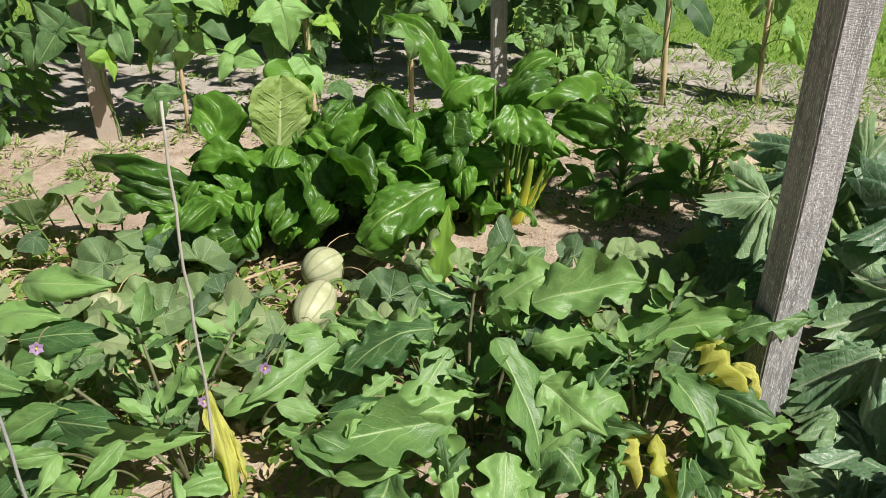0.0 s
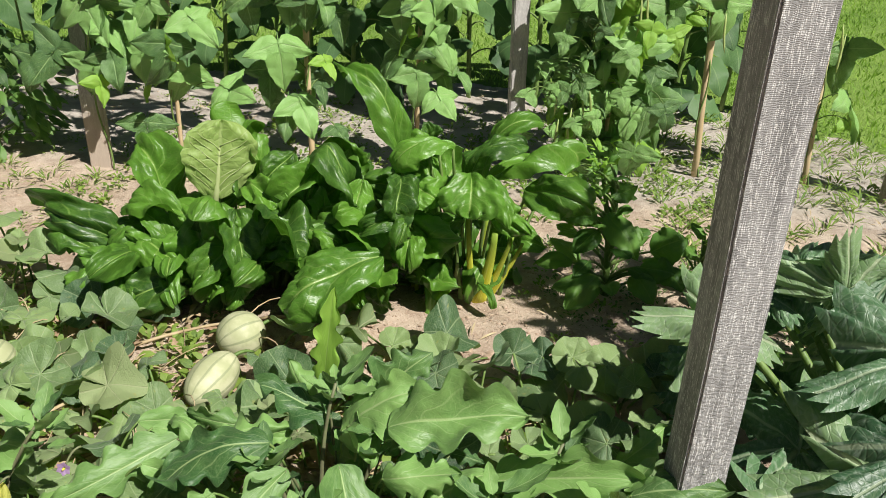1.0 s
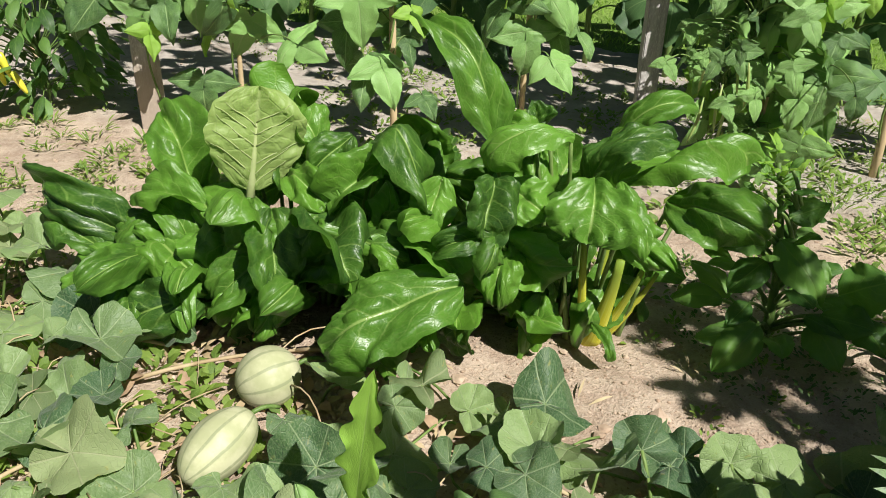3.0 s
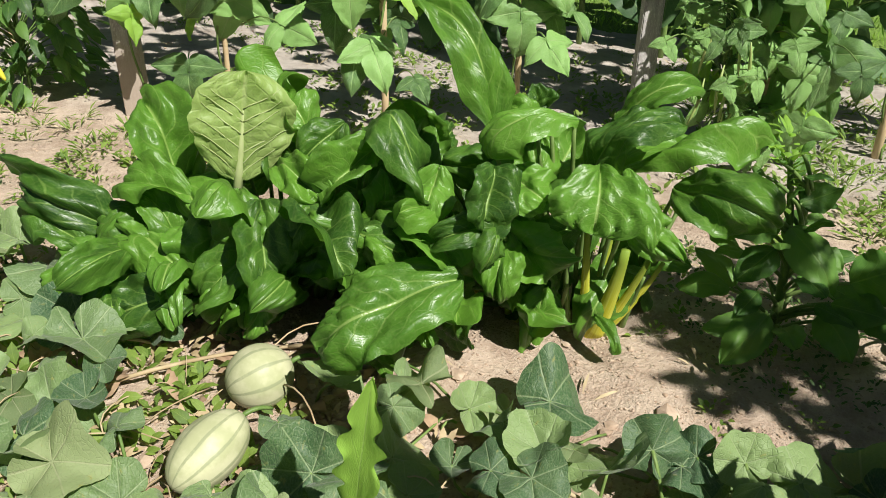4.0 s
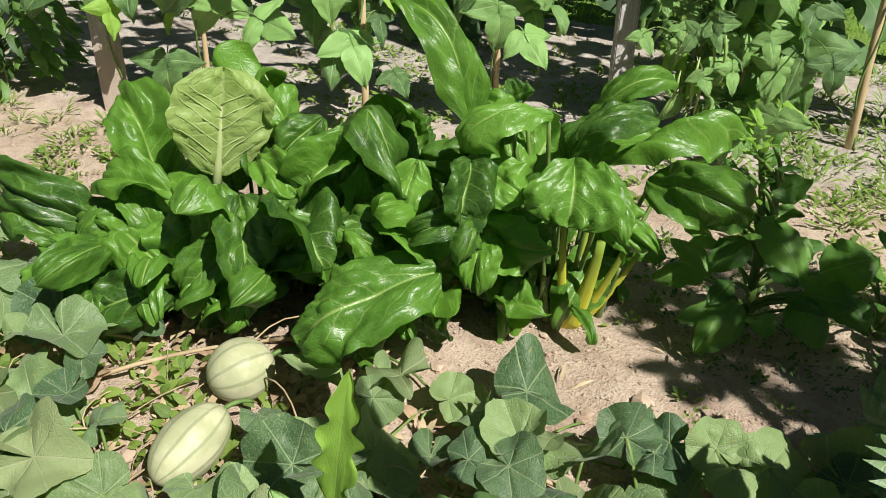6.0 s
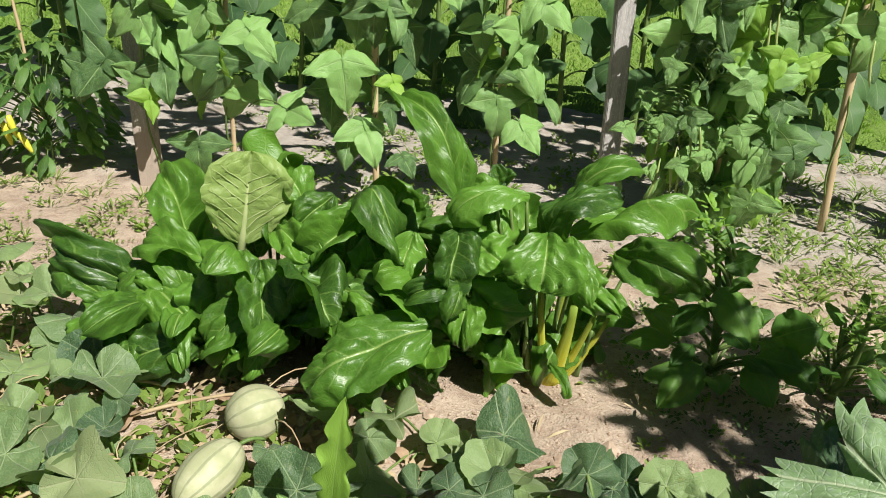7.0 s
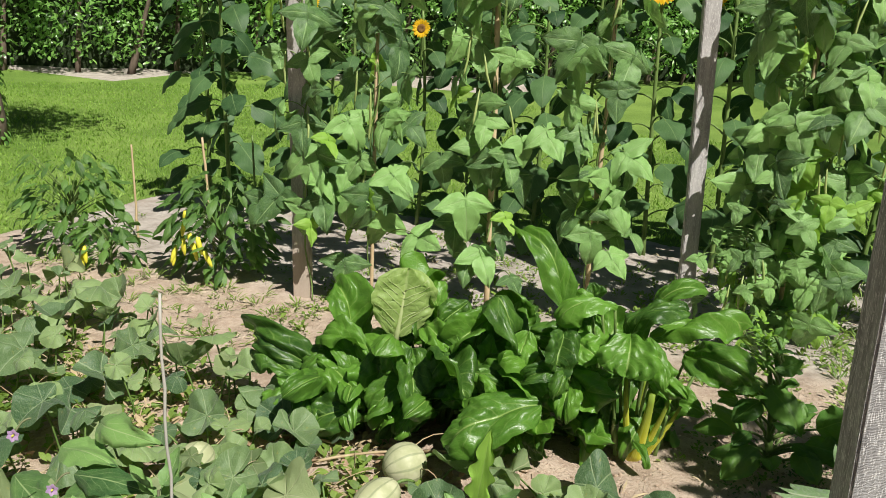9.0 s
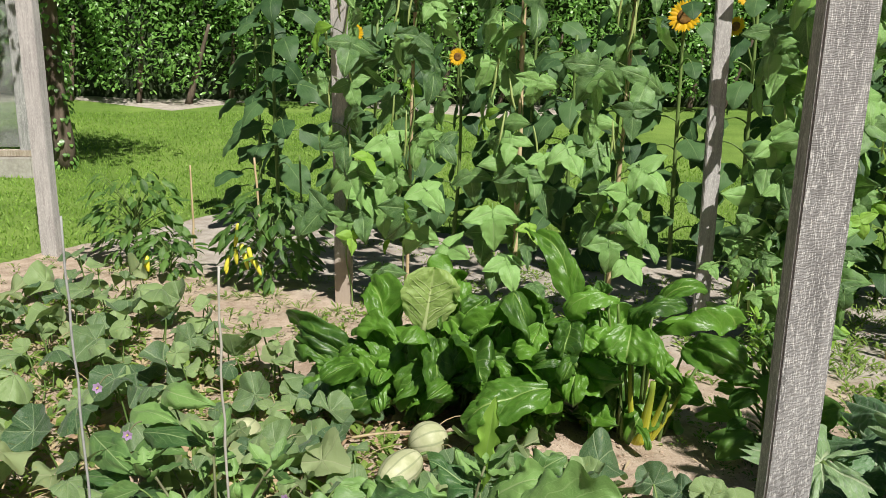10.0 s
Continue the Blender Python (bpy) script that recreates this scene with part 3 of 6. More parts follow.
post((0.795, 1.535), 0.083, 0.075, 1.66, 16, (0.0, 0.0), POST, "weathered grey sawn timber post beside the courgette plant")
post((-1.655, 3.69), 0.095, 0.05, 2.3, 12, (-0.03, 0.03), POST_TAN, "grey timber post wound with climbing bean vines")
post((0.285, 4.17), 0.075, 0.06, 2.4, 18, (-0.045, 0.08), POST_PALE, "leaning grey timber post among the climbing beans")
post((2.05, 4.12), 0.095, 0.06, 2.2, 10, (0.05, 0.02), STAKE_WOOD, "brown timber post at the end of the bean row")
post((-4.0, 3.56), 0.115, 0.08, 2.3, 20, (-0.03, 0.02), POST_PALE, "pale timber post at the edge of the lawn")


def cane(at, tip, r, label="thin tan wooden cane stuck in the soil", material=None):
    n = 16
    # Tall canes go on above the view with the vines they carry.
    if tip[2] > 1.8:
        tip = (tip[0], tip[1], tip[2] * 1.3)
    base = Vector((at[0], at[1], ground_height(at[0], at[1]) - 0.04))
    pts = [Vector((0, 0, 0)).lerp(Vector(tip) - base, i / (n - 1)) + Vector((0.006 * noise.noise((i * 0.6, at[0], 0)), 0.006 * noise.noise((i * 0.6, at[1], 7)), 0)) for i in range(n)]
    rad = [r * (1 - 0.25 * i / n) * (1.12 if i % 4 == 0 else 1.0) for i in range(n)]
    me = joined("cane", [tube(pts, rad, 8)])
    return tagged(piece("garden_cane", me, material or CANE, Matrix.Translation(base)), label, "cane", "garden canes")


cane((-1.28, 3.76), (-1.22, 3.74, 2.0), 0.011, "thin tan cane carrying a climbing bean")
cane((-0.66, 3.86), (-0.69, 3.86, 2.1), 0.015, "tan cane carrying a climbing bean")
cane((-0.18, 3.97), (-0.12, 3.95, 2.1), 0.012, "thin tan cane carrying a climbing bean")
cane((1.18, 4.27), (1.05, 4.25, 2.0), 0.016, "brown hazel cane carrying a climbing bean")
cane((1.71, 4.3), (1.58, 4.3, 1.9), 0.014, "tan cane with a young climbing bean")
cane((0.72, 4.15), (0.70, 4.2, 2.1), 0.012, "thin cane hidden in bean leaves")
cane((-0.44, 1.33), (-0.41, 1.30, 0.93), 0.0036, "slim pale stake supporting an aubergine", PALE_STAKE)
cane((-0.80, 1.22), (-0.79, 1.20, 1.02), 0.0036, "slim grey metal stake supporting an aubergine", TWINE)
cane((-2.45, 3.95), (-2.55, 4.0, 0.75), 0.009, "slim pale cane beside the pepper plant")
cane((-3.25, 4.15), (-3.3, 4.2, 0.62), 0.008, "slim reddish cane at the lawn edge")
cane((-2.1, 3.9), (-2.15, 3.95, 0.8), 0.007, "slim green stake beside the peppers", STALK)


# ---- chard ----
chard_left = thing("chard_plant", (-0.52, 2.66, 0.02), "large glossy dark green chard plant with blistered leaves", "chard plant", "chard plants")
chard_right = thing("chard_plant", (0.22, 2.80, 0.02), "glossy chard plant with yellow stalks and arching leaves", "chard plant", "chard plants")
leaf_count = [0]


PALE_RIB = plain_material("pale_midrib", (0.36, 0.44, 0.17), (0.48, 0.55, 0.26), 0.45, 40, (1, 1, 1), 0.2, 0.002, thin=0.15)


FACING = {"cam": (0.10, -0.85, 0.50), "up": (0.10, -0.40, 0.90), "top": (0.25, -0.55, 0.80), "left": (-0.45, -0.75, 0.40), "right": (0.55, -0.55, 0.60), "cup": (0.45, -0.78, 0.42), "fan": (0.10, -0.80, 0.55)}


def chard_leaf(a, b, width, plant, bend, fold, facing, loose=False):
    leaf_count[0] += 1
    k = leaf_count[0]
    a, b = Vector(a), Vector(b)
    spread = 0.7 if loose else 0.18
    normal = Vector(FACING[facing]) + Vector((rnd(-spread, spread), rnd(-0.5, 0.6) * spread, rnd(-0.5, 0.5) * spread))
    m, length = frame_of(a, b, normal)
    back = facing == "cup"
    outline = oval(0.72, 0.5) if facing == "fan" else oval(0.5, 0.24) if facing == "top" else oval(rnd(0.48, 0.62), rnd(0.30, 0.44))
    if back:
        made = soft_blade(length * 1.03, width * 0.98, oval(0.6, 0.42), 44, 25, 14, 1.4, -0.12, 7, 0.5, 0.03, ruffle=0.025, warp=0.04, seed=3.1, pucker=0.002)
    else:
        calm = 0.35 if facing == "fan" else 1.0
        made = soft_blade(length * 1.05, width * (1.25 if loose else 1.28), outline, 44, 27, abs(bend) * 1.5 + 10, rnd(1.0, 2.2), rnd(0.12, 0.5) * random.choice((1, 1, 1, -0.8)), rnd(3.4, 5.0), rnd(0.35, 0.6), rnd(0.025, 0.05), ruffle=calm * rnd(0.08, 0.17), warp=calm * rnd(0.08, 0.16), twist=rnd(-30, 30), curl=rnd(10, 70), seed=k * 1.7, pucker=rnd(0.006, 0.011))
    me = joined("chard_leaf", [made])
    # The low, the fan and every sixth leaf take the sunlit colour.
    leaf = piece("low_leaf" if facing == "top" else "leaf", me, CHARD_BACK if back else CHARD_LIT if facing in ("top", "fan") or k % 6 == 0 else CHARD, m, plant)
    if back:
        rib = tube([(0, -0.07, -0.012), (0, length * 0.1, 0.006), (0, length * 0.35, 0.014), (0, length * 0.65, 0.014), (0, length * 0.95, 0.004)], [0.013, 0.010, 0.007, 0.004, 0.002], 8)
        piece("midrib", joined("midrib", [rib]), PALE_RIB, m, leaf, "thick pale midrib")
        grid = made[0].reshape(44, 25, 3)
        for i in range(6):
            for way in (-1, 1):
                t0, reach = 0.06 + 0.13 * i + rnd(-0.045, 0.045), rnd(0.6, 0.92)
                line = []
                for q in range(9):
                    f = q / 8
                    row = min(43, (t0 - 0.03 + (0.34 - 0.16 * (i / 6)) * f ** 0.9) * 43)
                    col = 12 + way * 12 * reach * f
                    line.append(Vector(grid[int(row), int(round(col))]) + Vector((0, 0, 0.0012)))
                line = [line[0]] + [(line[q - 1] + line[q] * 2 + line[q + 1]) / 4 for q in range(1, 8)] + [line[8]]
                piece("side_vein", joined("side_vein", [tube(line, [0.0020 * (1 - 0.09 * q) for q in range(9)], 5)]), PALE_RIB, m, leaf)
    root = plant.matrix_basis.translation
    foot = Vector((root.x + 0.55 * (a.x - root.x), root.y + 0.1 * (a.y - root.y) + rnd(0.0, 0.08), 0.01))
    stalk("stalk", leaf, foot, a + (b - a) * 0.03, 0.008, 0.0045, 0.02, STALK)


chard_leaf((-0.54, 2.56, 0.37), (-0.52, 2.60, 0.61), 0.24, chard_left, -10, -0.22, "cup")
chard_leaf((-0.44, 2.68, 0.42), (-0.50, 2.72, 0.60), 0.14, chard_left, 25, -0.25, "left")
chard_leaf((-0.74, 2.62, 0.29), (-0.83, 2.66, 0.47), 0.15, chard_left, 20, 0.25, "right")
chard_leaf((-0.74, 2.50, 0.18), (-1.06, 2.54, 0.28), 0.12, chard_left, 45, 0.15, "cam")
chard_leaf((-0.61, 2.50, 0.33), (-0.79, 2.50, 0.32), 0.09, chard_left, 40, 0.30, "up")
chard_leaf((-0.59, 2.52, 0.34), (-0.53, 2.44, 0.21), 0.17, chard_left, 40, 0.15, "cam")
chard_leaf((-0.49, 2.48, 0.39), (-0.44, 2.42, 0.29), 0.11, chard_left, 50, 0.25, "cam")
chard_leaf((-0.43, 2.46, 0.38), (-0.39, 2.38, 0.25), 0.11, chard_left, 45, 0.12, "right")
chard_leaf((-0.34, 2.46, 0.37), (-0.21, 2.38, 0.30), 0.14, chard_left, 50, 0.10, "right")
chard_leaf((-0.67, 2.46, 0.20), (-0.78, 2.44, 0.26), 0.07, chard_left, 30, 0.20, "cam")
chard_leaf((-0.61, 2.42, 0.15), (-0.75, 2.34, 0.09), 0.11, chard_left, 40, 0.15, "cam")
chard_leaf((-0.38, 2.40, 0.21), (-0.43, 2.36, 0.13), 0.07, chard_left, 30, 0.30, "right")
chard_leaf((0.02, 2.44, 0.29), (-0.24, 2.30, 0.16), 0.16, chard_left, 55, 0.35, "top")
chard_leaf((-0.24, 2.62, 0.52), (-0.10, 2.54, 0.43), 0.12, chard_left, 60, 0.20, "right")
chard_leaf((-0.21, 2.58, 0.49), (-0.29, 2.50, 0.42), 0.09, chard_left, 60, 0.30, "cam")
chard_leaf((-0.29, 2.60, 0.53), (-0.36, 2.56, 0.46), 0.08, chard_left, 40, 0.30, "right")
chard_leaf((-0.15, 2.76, 0.37), (-0.21, 2.80, 0.49), 0.13, chard_left, 20, 0.15, "cam")
chard_leaf((-0.07, 2.58, 0.47), (-0.08, 2.52, 0.39), 0.09, chard_right, 40, 0.20, "cam")
chard_leaf((0.06, 2.52, 0.51), (0.06, 2.46, 0.42), 0.10, chard_right, 40, 0.45, "right")
chard_leaf((0.08, 2.50, 0.40), (-0.01, 2.46, 0.37), 0.06, chard_right, 45, 0.20, "right")
chard_leaf((0.08, 2.48, 0.40), (0.07, 2.44, 0.34), 0.06, chard_right, 35, 0.25, "right")
chard_leaf((0.09, 2.58, 0.35), (0.09, 2.52, 0.25), 0.09, chard_right, 25, 0.20, "cam")
chard_leaf((0.04, 2.62, 0.51), (-0.15, 2.68, 0.75), 0.095, chard_right, 40, 0.70, "right")
chard_leaf((0.20, 2.62, 0.59), (0.07, 2.56, 0.53), 0.08, chard_right, 55, 0.20, "up")
chard_leaf((0.12, 2.66, 0.53), (0.06, 2.68, 0.57), 0.07, chard_right, 20, 0.55, "right")
chard_leaf((0.14, 2.72, 0.53), (0.09, 2.74, 0.61), 0.07, chard_right, 15, 0.45, "right")
chard_leaf((0.26, 2.58, 0.52), (0.27, 2.48, 0.43), 0.16, chard_right, 40, 0.22, "fan")
chard_leaf((0.31, 2.60, 0.51), (0.38, 2.52, 0.40), 0.09, chard_right, 45, 0.25, "right")
chard_leaf((0.415, 2.76, 0.415), (0.585, 2.71, 0.395), 0.125, chard_right, 60, 0.15, "cam")
chard_leaf((0.26, 2.94, 0.49), (0.41, 2.98, 0.55), 0.08, chard_right, 45, 0.20, "up")
chard_leaf((0.29, 2.80, 0.43), (0.58, 2.84, 0.51), 0.12, chard_right, 50, 0.12, "up")
chard_leaf((0.23, 2.72, 0.44), (0.39, 2.76, 0.55), 0.10, chard_right, 40, 0.20, "up")
chard_leaf((0.32, 2.62, 0.38), (0.43, 2.56, 0.36), 0.06, chard_right, 40, 0.20, "cam")
chard_leaf((0.17, 2.64, 0.20), (0.17, 2.58, 0.10), 0.08, chard_right, 25, 0.15, "cam")
chard_leaf((0.29, 2.66, 0.11), (0.34, 2.60, 0.07), 0.03, chard_right, 60, 0.35, "right")
chard_leaf((0.13, 2.78, 0.34), (0.19, 2.84, 0.49), 0.12, chard_right, 20, 0.20, "cam")
chard_leaf((0.13, 2.74, 0.35), (0.09, 2.76, 0.49), 0.10, chard_right, 15, 0.20, "cam")
chard_leaf((-0.22, 2.56, 0.31), (-0.07, 2.52, 0.37), 0.08, chard_left, 50, 0.25, "up")
chard_leaf((-0.26, 2.60, 0.25), (-0.23, 2.62, 0.39), 0.08, chard_left, 45, 0.30, "right")
chard_leaf((-0.30, 2.52, 0.41), (-0.34, 2.48, 0.30), 0.09, chard_left, 40, 0.30, "cam")
chard_leaf((-0.14, 2.48, 0.27), (-0.18, 2.46, 0.34), 0.07, chard_left, 50, 0.30, "right")
chard_leaf((-0.14, 2.52, 0.34), (0.01, 2.46, 0.31), 0.09, chard_left, 50, 0.20, "up")
chard_leaf((-0.26, 2.54, 0.31), (-0.12, 2.48, 0.30), 0.09, chard_left, 50, 0.20, "cam")
chard_leaf((-0.44, 2.56, 0.41), (-0.31, 2.50, 0.39), 0.08, chard_left, 40, 0.30, "right")
chard_leaf((-0.74, 2.50, 0.23), (-0.59, 2.42, 0.17), 0.13, chard_left, 35, 0.20, "cam")
chard_leaf((-0.61, 2.46, 0.19), (-0.64, 2.40, 0.10), 0.11, chard_left, 35, 0.20, "cam")
chard_leaf((-0.45, 2.44, 0.20), (-0.50, 2.38, 0.13), 0.09, chard_left, 45, 0.25, "cam")
chard_leaf((0.07, 2.62, 0.46), (0.17, 2.56, 0.43), 0.10, chard_right, 40, 0.25, "cam")
chard_leaf((0.23, 2.66, 0.34), (0.13, 2.60, 0.31), 0.08, chard_right, 40, 0.25, "cam")
chard_leaf((-0.07, 2.50, 0.14), (-0.03, 2.44, 0.11), 0.04, chard_right, 30, 0.30, "cam")


def chard_filling(n):
    """The lower and inner leaves that make up the mass of both plants."""
    for i in range(n):
        x = -0.90 + 1.38 * (i + rnd(-0.5, 0.5)) / n
        back = rnd(0, 1)
        y = 2.42 + 0.13 * (x + 0.9) + 0.42 * back ** 1.4
        h = (0.10 + 0.33 * rnd(0.1, 1) * (0.6 + 0.4 * back)) * (1 - 0.45 * abs(x + 0.2) ** 2)
        plant = chard_left if x < -0.16 else chard_right
        if x > 0.12 and y < 2.80:
            continue
        p = Vector((x, y, h))
        way = Vector((rnd(-1, 1) + 0.5 * (x + 0.2), rnd(-1.1, 0.5), rnd(-1.1, 0.6))).normalized()
        chard_leaf(p, p + way * rnd(0.12, 0.22), rnd(0.08, 0.13), plant, rnd(25, 70), rnd(0.1, 0.45), random.choice(("cam", "up", "right")), True)


chard_filling(120)
def broad_stalk(a, b, wide, thick, material, label=""):
    """A flattened, channelled chard stalk that narrows upwards and spreads into a sheath at its foot."""
    pts = arc(a, b, 0.0, 9, (rnd(-0.008, 0.008), -0.01, 0))
    v, f, t = tube([p - Vector(a) for p in pts], [wide * (1.35 - 0.9 * (i / 8) ** 0.6) for i in range(9)], 12)
    v[:, 1] = v[:, 1] * thick + (1 - thick) * np.repeat([p.y - a[1] for p in pts], 12)
    return piece("stalk", joined("stalk", [(v, f, t)]), material, Matrix.Translation(a), chard_right, label)


for a, b, wide in (((0.265, 2.74, 0.01), (0.245, 2.66, 0.36), 0.013), ((0.285, 2.73, 0.01), (0.335, 2.66, 0.30), 0.022), ((0.30, 2.75, 0.01), (0.39, 2.67, 0.29), 0.013), ((0.275, 2.77, 0.01), (0.30, 2.76, 0.32), 0.012), ((0.10, 2.72, 0.0), (0.135, 2.66, 0.12), 0.009), ((0.31, 2.78, 0.0), (0.42, 2.74, 0.24), 0.011)):
    broad_stalk(a, b, wide, 0.5, GOLD_STALK, "yellow chard stalk turning green upwards")
for i in range(16):
    x = -0.10 + 0.03 * i
    stalk("stub", chard_right, (x, 2.74 + rnd(-0.02, 0.05), 0.0), (x + rnd(-0.09, 0.07), 2.68 + rnd(-0.03, 0.1), rnd(0.07, 0.22)), 0.009, 0.005, 0.01, random.choice((STALK, PALE_RIB, PALE_RIB, YELLOW_STALK)))


# ---- aubergines ----
aubergine_centre = thing("aubergine_plant", (0.13, 1.52, 0.0), "aubergine plant with broad lobed grey-green leaves", "aubergine plant", "aubergine plants")
aubergine_right = thing("aubergine_plant", (0.52, 1.48, 0.0), "aubergine plant with drooping and yellowing leaves", "aubergine plant", "aubergine plants")
aubergine_left = thing("aubergine_plant", (-0.52, 1.38, 0.0), "aubergine plant with smooth leaves and purple flowers", "aubergine plant", "aubergine plants")


def aubergine_leaf(a, b, width, plant, bend, fold, facing, withered=False, lobed=0.16, lobes=2.8):
    leaf_count[0] += 1
    k = leaf_count[0]
    a, b = Vector(a), Vector(b)
    loose = 0.0 if lobed >= 0.5 else 1.0
    normal = Vector(FACING[facing]) + Vector((rnd(-0.6, 0.6), rnd(-0.5, 0.4), rnd(-0.4, 0.2))) * loose
    m, length = frame_of(a, b, normal)
    if withered:
        made = soft_blade(length * 1.15, width * 0.95, oval(0.45, 0.6), 38, 17, bend * 2.4, 1.2, rnd(0.5, 0.9), 5, 0.5, 0.06, 0.35, 3.3, 0.22, 0.2, rnd(-50, 50), rnd(30, 80), k * 1.3, pucker=0.006)
    elif lobed >= 0.5:
        made = soft_blade(length, width * 1.2, oval(0.48, 0.8), 44, 13, 15, 1.4, -0.1, 6, 0.3, 0.01, 0.5, 5.0, 0.10, 0.03, 8, seed=k * 1.3)
    else:
        smooth = plant is aubergine_left
        made = soft_blade(length * (1.12 if smooth else 0.98), width, oval(rnd(0.36, 0.42), 0.85 if smooth else 0.66), 44, 19, bend * rnd(1.0, 2.2), rnd(1.0, 2.0), rnd(0.05, 0.45) * random.choice((1, 1, -1)), 6, 0.5, rnd(0.012, 0.028), 0.08 if smooth else rnd(0.34, 0.55), rnd(3.0, 4.2), 0.05 if smooth else rnd(0.09, 0.16), rnd(0.04, 0.11), rnd(-35, 35), rnd(0, 40), k * 1.3)
    me = joined("aubergine_leaf", [made])
    leaf = piece("leaf", me, WITHERED if withered else YOUNG if lobed >= 0.5 else AUBERGINE, m, plant, "yellowed withering leaf" if withered else "")
    root = plant.matrix_basis.translation
    stem = Vector((root.x + 0.8 * (a.x - root.x), root.y + 0.8 * (a.y - root.y) + 0.02, max(0.03, a.z - 0.07)))
    stalk("stalk", leaf, stem, a + (b - a) * 0.02, 0.0030, 0.0024, 0.01, random.choice((STALK, STALK, PURPLE_STALK)))


aubergine_leaf((-0.47, 1.42, 0.24), (-0.40, 1.30, 0.09), 0.06, aubergine_left, 10, 0.40, "right", True)
aubergine_leaf((-0.41, 1.36, 0.18), (-0.37, 1.30, 0.11), 0.04, aubergine_left, 10, 0.40, "cam", True)
aubergine_leaf((0.61, 1.50, 0.32), (0.66, 1.44, 0.26), 0.09, aubergine_right, 20, 0.30, "right", True)
aubergine_leaf((0.69, 1.46, 0.30), (0.72, 1.42, 0.24), 0.05, aubergine_right, 10, 0.20, "right", True)
aubergine_leaf((0.51, 1.36, 0.18), (0.54, 1.28, 0.07), 0.10, aubergine_right, 20, 0.30, "right", True)
aubergine_leaf((0.45, 1.36, 0.18), (0.45, 1.30, 0.14), 0.06, aubergine_right, 10, 0.30, "right", True)
aubergine_leaf((0.02, 1.86, 0.19), (0.06, 1.85, 0.50), 0.06, aubergine_centre, 10, 0.1, "cam", lobed=0.6, lobes=5.5)
aubergine_leaf((0.12, 1.62, 0.34), (-0.03, 1.62, 0.40), 0.12, aubergine_centre, 20, 0.10, "top")
aubergine_leaf((0.15, 1.58, 0.34), (0.31, 1.60, 0.45), 0.14, aubergine_centre, 25, 0.10, "top")
aubergine_leaf((0.25, 1.55, 0.39), (0.51, 1.58, 0.43), 0.15, aubergine_centre, 20, 0.10, "top")
aubergine_leaf((0.03, 1.52, 0.34), (-0.19, 1.45, 0.28), 0.13, aubergine_centre, 25, 0.10, "top")
aubergine_leaf((0.07, 1.50, 0.30), (-0.12, 1.36, 0.14), 0.11, aubergine_centre, 20, 0.10, "top")
aubergine_leaf((0.17, 1.50, 0.33), (0.27, 1.30, 0.09), 0.15, aubergine_centre, 30, 0.10, "top")
aubergine_leaf((0.12, 1.42, 0.23), (-0.06, 1.36, 0.22), 0.12, aubergine_centre, 20, 0.10, "top")
aubergine_leaf((0.07, 1.38, 0.20), (-0.23, 1.28, 0.21), 0.15, aubergine_centre, 25, 0.10, "top")
aubergine_leaf((0.03, 1.38, 0.17), (0.09, 1.26, 0.06), 0.10, aubergine_centre, 20, 0.30, "top")
aubergine_leaf((0.27, 1.42, 0.27), (0.39, 1.36, 0.19), 0.13, aubergine_centre, 25, 0.10, "top")
aubergine_leaf((0.28, 1.35, 0.18), (0.37, 1.25, 0.11), 0.16, aubergine_centre, 20, 0.10, "top")
aubergine_leaf((0.19, 1.30, 0.18), (0.17, 1.20, 0.03), 0.14, aubergine_centre, 20, 0.10, "top")
aubergine_leaf((-0.05, 1.28, 0.15), (-0.11, 1.20, 0.02), 0.14, aubergine_centre, 20, 0.10, "top")
aubergine_leaf((-0.20, 1.60, 0.25), (-0.39, 1.42, 0.20), 0.11, aubergine_centre, 25, 0.10, "top")
aubergine_leaf((0.07, 1.68, 0.27), (-0.01, 1.74, 0.38), 0.10, aubergine_centre, 15, 0.20, "cam")
aubergine_leaf((0.17, 1.70, 0.32), (0.29, 1.78, 0.41), 0.13, aubergine_centre, 15, 0.20, "cam")
aubergine_leaf((0.18, 1.60, 0.32), (0.23, 1.50, 0.34), 0.10, aubergine_centre, 10, 0.20, "top")
aubergine_leaf((0.25, 1.50, 0.31), (0.40, 1.50, 0.35), 0.10, aubergine_centre, 10, 0.20, "top")
aubergine_leaf((-0.09, 1.55, 0.29), (0.06, 1.58, 0.33), 0.11, aubergine_centre, 10, 0.20, "top")
aubergine_leaf((0.45, 1.56, 0.29), (0.71, 1.52, 0.37), 0.12, aubergine_right, 20, 0.20, "top")
aubergine_leaf((0.69, 1.50, 0.35), (0.85, 1.50, 0.39), 0.10, aubergine_right, 20, 0.20, "top")
aubergine_leaf((0.54, 1.48, 0.27), (0.64, 1.30, 0.10), 0.13, aubergine_right, 25, 0.15, "top")
aubergine_leaf((0.63, 1.44, 0.24), (0.76, 1.36, 0.22), 0.09, aubergine_right, 20, 0.20, "top")
aubergine_leaf((0.44, 1.58, 0.29), (0.34, 1.48, 0.27), 0.12, aubergine_right, 20, 0.20, "top")
aubergine_leaf((0.47, 1.52, 0.29), (0.37, 1.42, 0.24), 0.12, aubergine_right, 20, 0.20, "top")
aubergine_leaf((0.52, 1.60, 0.30), (0.61, 1.68, 0.34), 0.08, aubergine_right, 10, 0.20, "cam")
aubergine_leaf((0.59, 1.34, 0.15), (0.72, 1.28, 0.12), 0.10, aubergine_right, 20, 0.20, "top")
